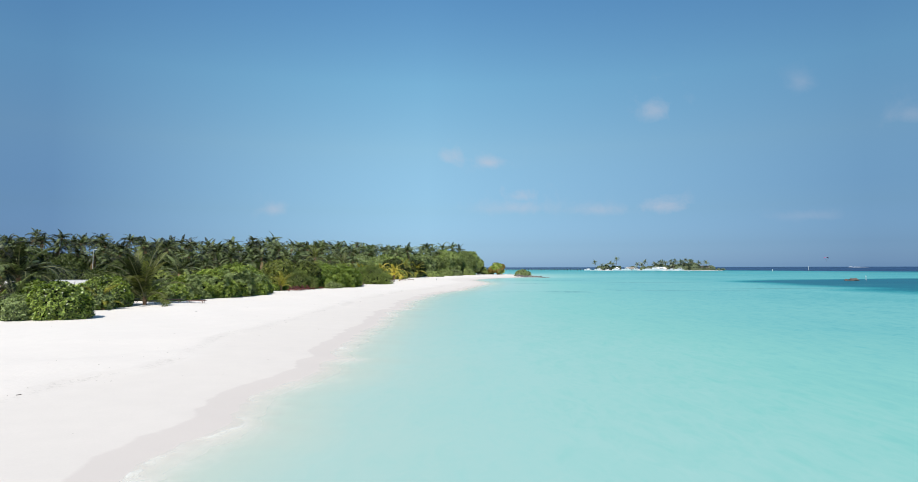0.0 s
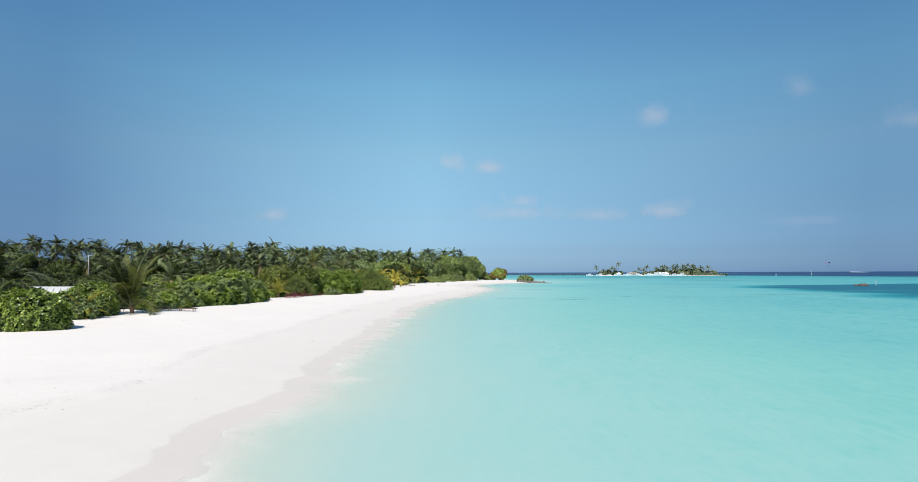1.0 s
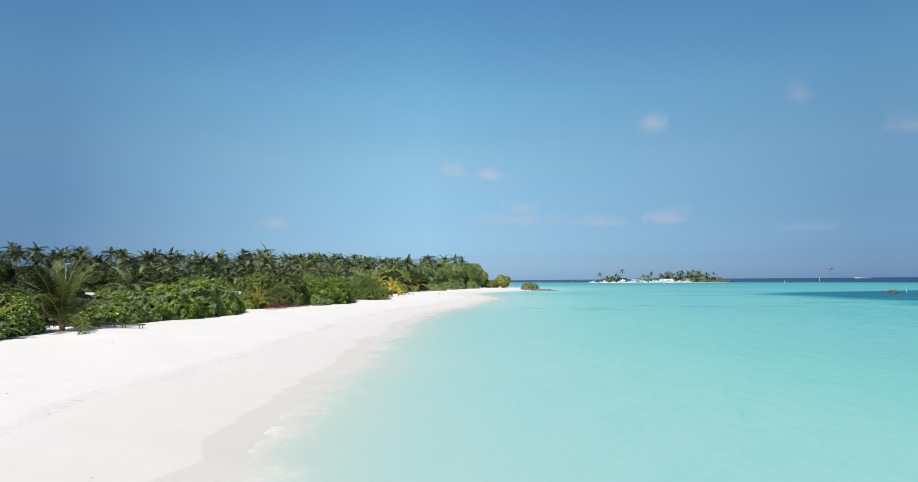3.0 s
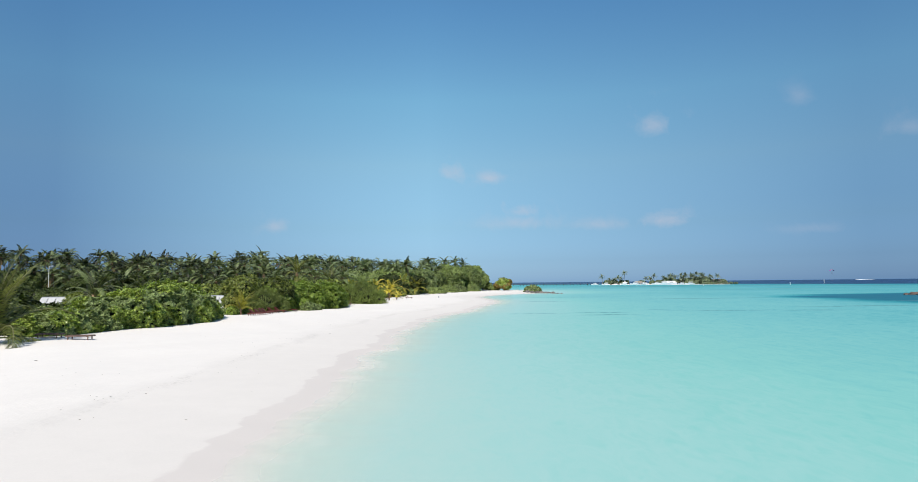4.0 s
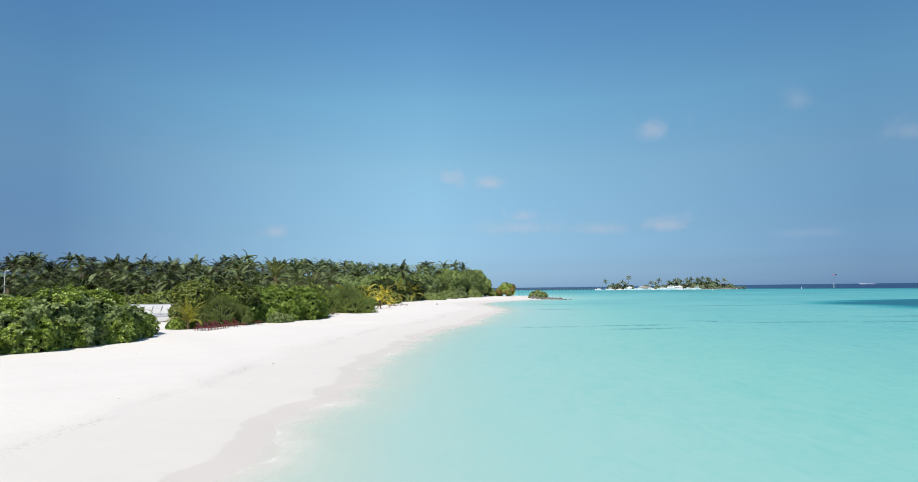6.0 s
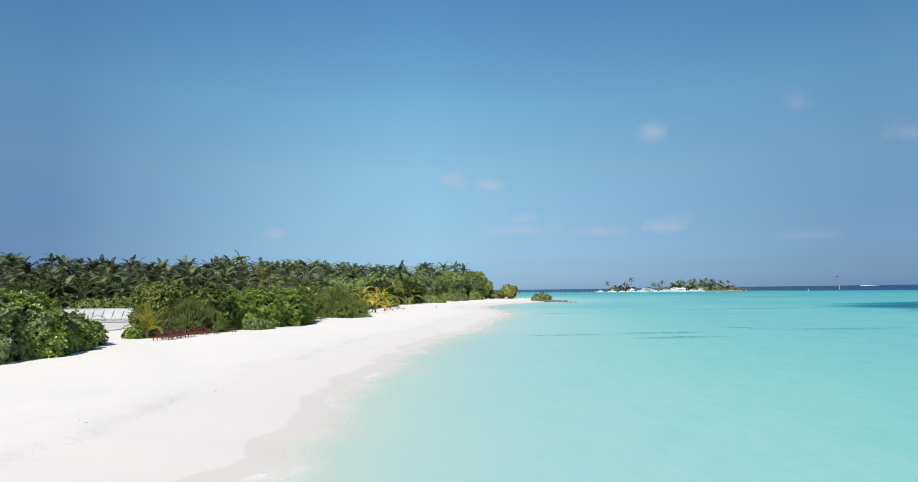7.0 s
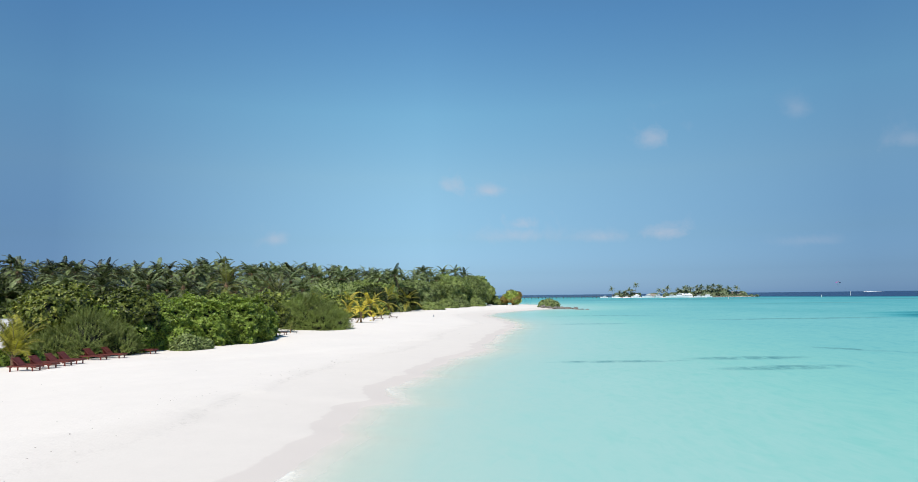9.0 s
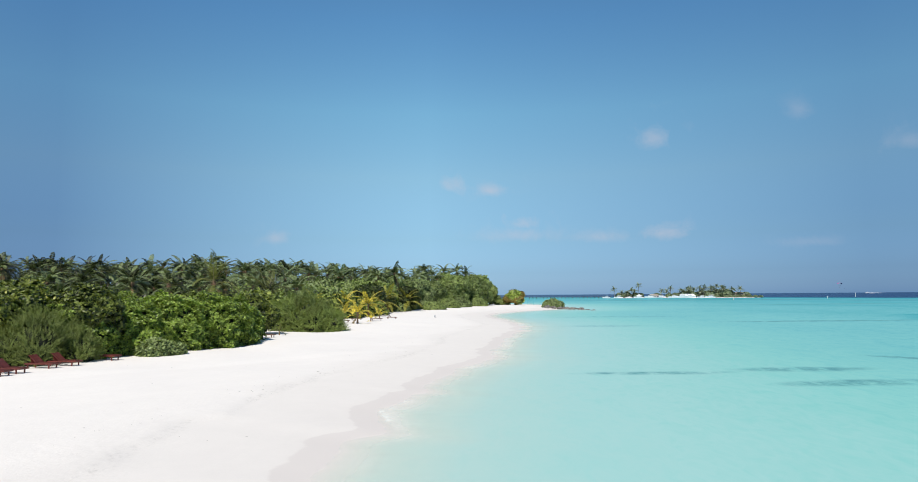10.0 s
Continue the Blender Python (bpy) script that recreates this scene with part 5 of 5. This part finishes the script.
part("arm", tube([(0, 0, 9.9), (0.5, -0.2, 10.1), (1.0, -0.4, 10.1)], [0.05, 0.045, 0.04], 6, POLE_PAINT, "arm"), lamp)
part("lamp_head", box_mesh((1.1, -0.45, 10.08), (0.8, 0.35, 0.16), bevel=0.05), lamp, WHITE_HULL, "white lamp head")
tank = thing("water_tank", "small white water tank under the trees", "water tank", (-121, 201, ground_z(-121, 201)))
bm = bmesh.new()
bmesh.ops.create_cone(bm, cap_ends=True, segments=20, radius1=1.1, radius2=1.0, depth=1.8, matrix=Matrix.Translation((0, 0, 0.9)))
bmesh.ops.create_cone(bm, cap_ends=True, segments=20, radius1=1.0, radius2=0.3, depth=0.4, matrix=Matrix.Translation((0, 0, 2.0)))
part("tank_body", bm, tank, WHITE_HULL)

# swing frame at the water beyond the tip
swing = thing("swing_frame", "turquoise swing frame standing in the shallows", "swing", (29.5, 352.5, -0.2))
for sx in (-1.2, 1.2):
    part("post", tube([(sx, 0, 0), (sx, 0, 1.4), (sx, 0, 2.9)], [0.09, 0.08, 0.08], 6, BLUE_PAINT, "post"), swing)
part("beam", tube([(-1.4, 0, 2.85), (0, 0, 2.95), (1.4, 0, 2.85)], [0.08, 0.08, 0.08], 6, BLUE_PAINT, "beam"), swing)
part("seat", box_mesh((0, 0, 1.0), (1.3, 0.4, 0.06), bevel=0.01), swing, BROWN_WOOD)
for sx in (-0.6, 0.6):
    part("rope", tube([(sx, 0, 1.0), (sx, 0, 1.9), (sx, 0, 2.88)], [0.02, 0.02, 0.02], 4, DARK_WOOD, "rope"), swing)


# ---- markers in the lagoon ----
def marker(at, top, r=0.12):
    ob = thing("channel_marker", "slim white marker pole standing in the lagoon", "marker pole", (at[0], at[1], -2.2), group="lagoon marker poles")
    part("pole", tube([(0, 0, 0), (0, 0, 1 + top / 2), (0, 0, 2.2 + top)], [r, r, r * 0.9], 8, POLE_PAINT, "pole"), ob)
    part("collar", tube([(0, 0, 2.2 + top * 0.72), (0, 0, 2.2 + top * 0.78), (0, 0, 2.2 + top * 0.86)], [r * 1.3, r * 1.5, r * 1.3], 8, WHITE_HULL, "collar"), ob)


marker((133.4, 200), 1.6, 0.08)
marker((410.5, 716), 4.4, 0.28)
marker((288, 560), 2.0, 0.25)
marker((196, 520), 1.8, 0.22)
marker((520, 690), 2.4, 0.3)


# ---- the far islet ----
ISLET = np.array([(164, 752), (185, 738), (215, 722), (250, 704), (285, 690), (299, 690), (303, 700), (296, 722), (262, 745), (220, 765), (185, 772), (168, 765)], float)


def islet_ground():
    gx, gy = np.meshgrid(np.arange(156, 318, 2.0), np.arange(680, 782, 2.0))
    d = signed_distance(ISLET, gx, gy) + 1.5 * wobble(gx + gy, 7.0)
    z = np.where(d > -1.0, 0.45 * (1 - np.exp(-(d + 1.0) / 4)) - 0.1, -1.2)
    ny, nx = gx.shape
    i = np.arange(nx * ny).reshape(ny, nx)
    quads = np.stack([i[:-1, :-1], i[:-1, 1:], i[1:, 1:], i[1:, :-1]], -1).reshape(-1, 4)
    me = mesh_from("islet_ground", np.stack([gx, gy, z], -1).reshape(-1, 3), quads, SAND, True)
    me.attributes.new("shore", "FLOAT", "POINT").data.foreach_set("value", np.maximum(d + 8, 8).ravel().astype(np.float32))
    return tagged(new("islet_ground", me), "low sandy islet across the lagoon", "ground", kind="structure")


islet_ground()
ri = np.random.default_rng(19)
ISLET_PALMS = "palms of the far islet"


def islet_spot(k, back):
    """A place k of the way from the islet's near end to its far end, `back` metres behind its lagoon shore."""
    x = 168 + 130 * k
    return x, 752 - 62 * k + 6 + back


for i, (k, top) in enumerate([(0.025, 11.5), (0.13, 7.5), (0.16, 9.5), (0.20, 8.5), (0.215, 15.5), (0.10, 7.0), (0.41, 9.0), (0.49, 11.5), (0.45, 8.0), (0.565, 9.5), (0.60, 10.5),
                              (0.64, 11.0), (0.67, 9.5), (0.70, 11.5), (0.725, 10.0), (0.75, 12.0), (0.775, 10.5), (0.80, 11.5), (0.82, 9.5), (0.845, 13.0), (0.865, 11.0), (0.63, 8.5), (0.885, 9.5), (0.72, 8.5), (0.93, 10.0), (0.985, 10.2), (0.87, 12.2), (0.58, 8.0)]):
    x, y = islet_spot((k - 0.0) * 0.92, ri.uniform(2, 16))
    palm("coconut palm on the far islet", (x, y), top - 2.2, FAR_FRONDS, (4, 9, 6, 0, 0), 0.98, 3000 + i, ri.uniform(-0.1, 0.1), 0.2, ISLET_PALMS, foot=0.5)
islet_tree = tree("islet_tree", "dense green tree on the far islet", (-210, 400), 6.0, 4.6, FAR_TUFTS, ISLET_LEAF_HAZED, 91, 2.2, 1.4, group="trees of the far islet", bare=0.05, lobes=10, limbs=1)
islet_tree.matrix_world = pose(*islet_spot(0.12, 10), 0.3)
for i in range(72):
    k = ri.uniform(0.06, 0.24) if i < 13 else (ri.uniform(0.28, 0.56) if i < 30 else ri.uniform(0.54, 0.97))
    x, y = islet_spot(k, ri.uniform(5, 20))
    s = ri.uniform(0.8, 1.35) if 0.54 < k < 0.84 else ri.uniform(0.45, 0.85)
    copy_thing(islet_tree, pose(x, y, 0.3, 0, 0, ri.uniform(0, 360)) @ Matrix.Scale(s, 4))
for i in range(24):
    x, y = islet_spot(ri.uniform(0.62, 1.02), ri.uniform(-6, 2))
    copy_thing(islet_tree, pose(x, y, 0.2, 0, 0, ri.uniform(0, 360)) @ Matrix.Scale(ri.uniform(0.28, 0.42), 4))


def islet_house(label, at, size, turn, roof_mat, wall_mat, doors=3):
    """A single-storey pavilion with a hipped overhanging roof, doors and windows."""
    w, d, h = size
    ob = thing("pavilion", label, "building", (*at, 0.2), turn)
    part("wall", box_mesh((0, 0, h / 2), (w, d, h)), ob, wall_mat)
    bm = bmesh.new()
    o = 0.9
    base = [bm.verts.new(p) for p in ((-w / 2 - o, -d / 2 - o, h), (w / 2 + o, -d / 2 - o, h), (w / 2 + o, d / 2 + o, h), (-w / 2 - o, d / 2 + o, h))]
    ridge = [bm.verts.new(p) for p in ((-w / 2 + d * 0.45, 0, h + d * 0.42), (w / 2 - d * 0.45, 0, h + d * 0.42))]
    for f in ((base[0], base[1], ridge[1], ridge[0]), (base[1], base[2], ridge[1]), (base[2], base[3], ridge[0], ridge[1]), (base[3], base[0], ridge[0]), base[::-1]):
        bm.faces.new(f)
    part("roof", bm, ob, roof_mat)
    for k in range(doors):
        x = -w / 2 + w * (k + 0.5) / doors
        win = part("window", box_mesh((x, -d / 2 - 0.03, h * 0.5), (w / doors * 0.6, 0.08, h * 0.62)), ob, DARK_WOOD)
        part("pane", box_mesh((x, -d / 2 - 0.08, h * 0.5), (w / doors * 0.5, 0.04, h * 0.52)), win, GLASS_DARK)
    return ob


islet_house("low pavilion with a grey thatched roof on the islet", (islet_spot(0.32, 8)), (11, 5, 2.0), -20, THATCH, WHITE_WALL, 4)
islet_house("white pavilion with a pale roof on the islet", (islet_spot(0.56, 3)), (12, 5, 2.0), -22, WHITE_WALL, WHITE_WALL, 5)
islet_house("long pavilion with a thatched roof on the islet", (islet_spot(0.90, 9)), (15, 6, 3.0), -24, THATCH, WHITE_WALL, 5)
islet_house("small white hut among islet trees", (islet_spot(0.20, 3)), (5, 4, 2.0), -18, WHITE_WALL, WHITE_WALL, 2)


# sea wall and quay along the islet
quay = thing("quay", "low white quay along the islet shore", "quay", (0, 0, 0))
for k in range(9):
    x, y = islet_spot(0.20 + k * 0.055, -5)
    part("quay_block", box_mesh((x, y, 0.25), (7.4, 3.0, 0.5), Matrix.Rotation(radians(-25.5), 4, "Z"), 0.05), quay, WHITE_WALL)


def boat(label, at, length, turn, cabin=True, group="boats moored at the islet"):
    """A white motor boat: flared hull, deck, cabin, window band."""
    ob = thing("motor_boat", label, "boat", (*at, -0.25), turn, group)
    bm = bmesh.new()
    w, h = length * 0.28, length * 0.16
    rings = []
    for k in range(9):
        s = k / 8
        ww = w / 2 * (1 - max(0, (s - 0.55) / 0.45) ** 2 * 0.97)
        hh = h * (0.9 + 0.35 * s ** 2)
        x = (s - 0.5) * length
        rings.append([bm.verts.new(p) for p in ((x, -ww, hh), (x * 0.97, -ww * 0.8, 0.12 * h), (x * 0.95, 0, -0.2 * h), (x * 0.97, ww * 0.8, 0.12 * h), (x, ww, hh))])
    for a, b in zip(rings, rings[1:]):
        for k in range(4):
            bm.faces.new((a[k], a[k + 1], b[k + 1], b[k]))
        bm.faces.new((a[4], a[0], b[0], b[4]))
    bm.faces.new(rings[0][::-1])
    bmesh.ops.recalc_face_normals(bm, faces=bm.faces)
    part("hull", bm, ob, WHITE_HULL)
    if cabin:
        bm = box_mesh((-0.05 * length, 0, h * 1.35), (length * 0.42, w * 0.72, h * 0.9), bevel=h * 0.12)
        part("cabin", bm, ob, WHITE_HULL)
        part("window_band", box_mesh((-0.05 * length, 0, h * 1.5), (length * 0.40, w * 0.74, h * 0.25)), ob, GLASS_DARK)
    part("canopy", box_mesh((-0.12 * length, 0, h * 2.05), (length * 0.36, w * 0.7, h * 0.10), bevel=h * 0.03), ob, WHITE_HULL)
    return ob


for k, back, ln, turn in [(0.02, -10, 11, 175), (0.10, -9, 8, 160), (0.17, -10, 12, 155), (0.25, -12, 14, 152), (0.33, -12, 13, 20), (0.41, -14, 12, 155), (0.47, -13, 16, 155), (0.53, -13, 12, -20), (0.60, -14, 10, 150), (0.66, -14, 12, 155), (-0.06, -3, 10, 170)]:
    boat("white motor boat moored at the islet", islet_spot(k, back), ln * 0.85, turn)
boat("white speedboat running over the deep blue sea", (1605, 2500), 13, 178, group="boats under way")
wv = []
for k in range(14):
    x, spread, crest = 1609 + 5 * k, 2.4 + 0.6 * k, (2.6 - 0.15 * k) * (0.8 + 0.2 * math.sin(2.3 * k))
    wv += [(x, 2500 - spread, 0.05), (x, 2500 + spread, crest)]
wv = np.array(wv)
wf = np.array([(2 * k, 2 * k + 1, 2 * k + 3, 2 * k + 2) for k in range(13)])
tagged(new("wake", mesh_from("wake", wv, wf, WAKE, True)), "white foaming wake behind the speedboat", "wake", kind="stuff")

# ---- the long jetty ----
jetty = thing("jetty", "long timber jetty on many posts over the lagoon", "jetty", (0, 0, 0))
x0, y0, x1, y1 = 20.0, 800.0, 166.0, 758.0
ln = math.hypot(x1 - x0, y1 - y0)
turn = Matrix.Rotation(math.atan2(y1 - y0, x1 - x0), 4, "Z")
part("deck", box_mesh(((x0 + x1) / 2, (y0 + y1) / 2, 1.55), (ln, 2.4, 0.35), turn), jetty, DARK_WOOD)
post_me = tube([(0, 0, -2.6), (0, 0, 0), (0, 0, 1.4)], [0.28, 0.28, 0.26], 6, DARK_WOOD, "post")
for k in range(int(ln / 4)):
    s = (k + 0.5) / int(ln / 4)
    for off in (-1.0, 1.0):
        part("post", post_me, jetty, at=pose(x0 + (x1 - x0) * s, y0 + (y1 - y0) * s + off, 0))
    part("rail_post", box_mesh((x0 + (x1 - x0) * s, y0 + (y1 - y0) * s - 1.1, 2.1), (0.18, 0.18, 0.9)), jetty, DARK_WOOD)

# ---- the parasail ----
para = thing("parasail", "red and purple parasail canopy high over the sea", "parasail", (1808, 3000, 42))
segs = 7
for k in range(segs):
    a0, a1 = math.pi * (0.08 + 0.84 * k / segs), math.pi * (0.08 + 0.84 * (k + 1) / segs)
    v, f = [], []
    for i in range(4):
        a = a0 + (a1 - a0) * i / 3
        for j in range(5):
            b = -0.5 + j / 4
            r = 12.5 * (1 - 0.5 * b * b)
            v.append((-math.cos(a) * r, b * 11, math.sin(a) * r * 0.62))
    for i in range(3):
        for j in range(4):
            f.append((i * 5 + j, i * 5 + j + 1, i * 5 + j + 6, i * 5 + j + 5))
    part("canopy_panel", mesh_from("canopy_panel", v, f, RED_CLOTH if k % 2 else PURPLE_CLOTH, True), para, label="red cloth panel" if k % 2 else "purple cloth panel")
for sx in (-11.0, -5.0, 5.0, 11.0):
    part("line", tube([(sx, 0, 2.0), (sx * 0.5, 0, -6), (0, 0, -13)], [0.12, 0.12, 0.12], 4, DARK_WOOD, "line"), para)
part("tow_line", tube([(0, 0, -13.6), (-100, -246, -34), (-203, -500, -39)], [0.04, 0.04, 0.04], 4, DARK_WOOD, "tow_line"), para)
part("harness_bar", box_mesh((0, 0, -13.6), (2.6, 1.2, 1.0), bevel=0.2), para, DARK_WOOD)

# ---- drift along the tide line ----
rd = np.random.default_rng(23)
vs, fs, n = [], [], 0
for k in range(420):
    y = rd.uniform(8, 150)
    line = float(np.interp(y, LAND[1:20, 1], LAND[1:20, 0]))
    x = line - (6.6 + rd.normal(0, 0.8) + 0.9 * float(wobble(y, 8.0))) if k < 230 else line - rd.uniform(1.5, 22)
    s = rd.uniform(0.006, 0.02) * (2.2 if rd.random() < 0.06 else 1)
    a = rd.uniform(0, 3.14)
    c, w = math.cos(a) * s * 2, math.sin(a) * s * 2
    z = ground_z(x, y)
    vs.append(np.array([(x - c - w * 0.3, y - w + c * 0.3, z - 0.01), (x + c - w * 0.3, y + w + c * 0.3, z - 0.01), (x + c + w * 0.3, y + w - c * 0.3, z + s * 0.5), (x - c + w * 0.3, y - w - c * 0.3, z + s * 0.6)]))
    fs.append(np.array([(n, n + 1, n + 2, n + 3)]))
    n += 4
tagged(new("tide_debris", mesh_from("tide_debris", np.concatenate(vs), np.concatenate(fs), DRIFT)), "scattered bits of dry weed and shell on sand", "debris", kind="stuff")
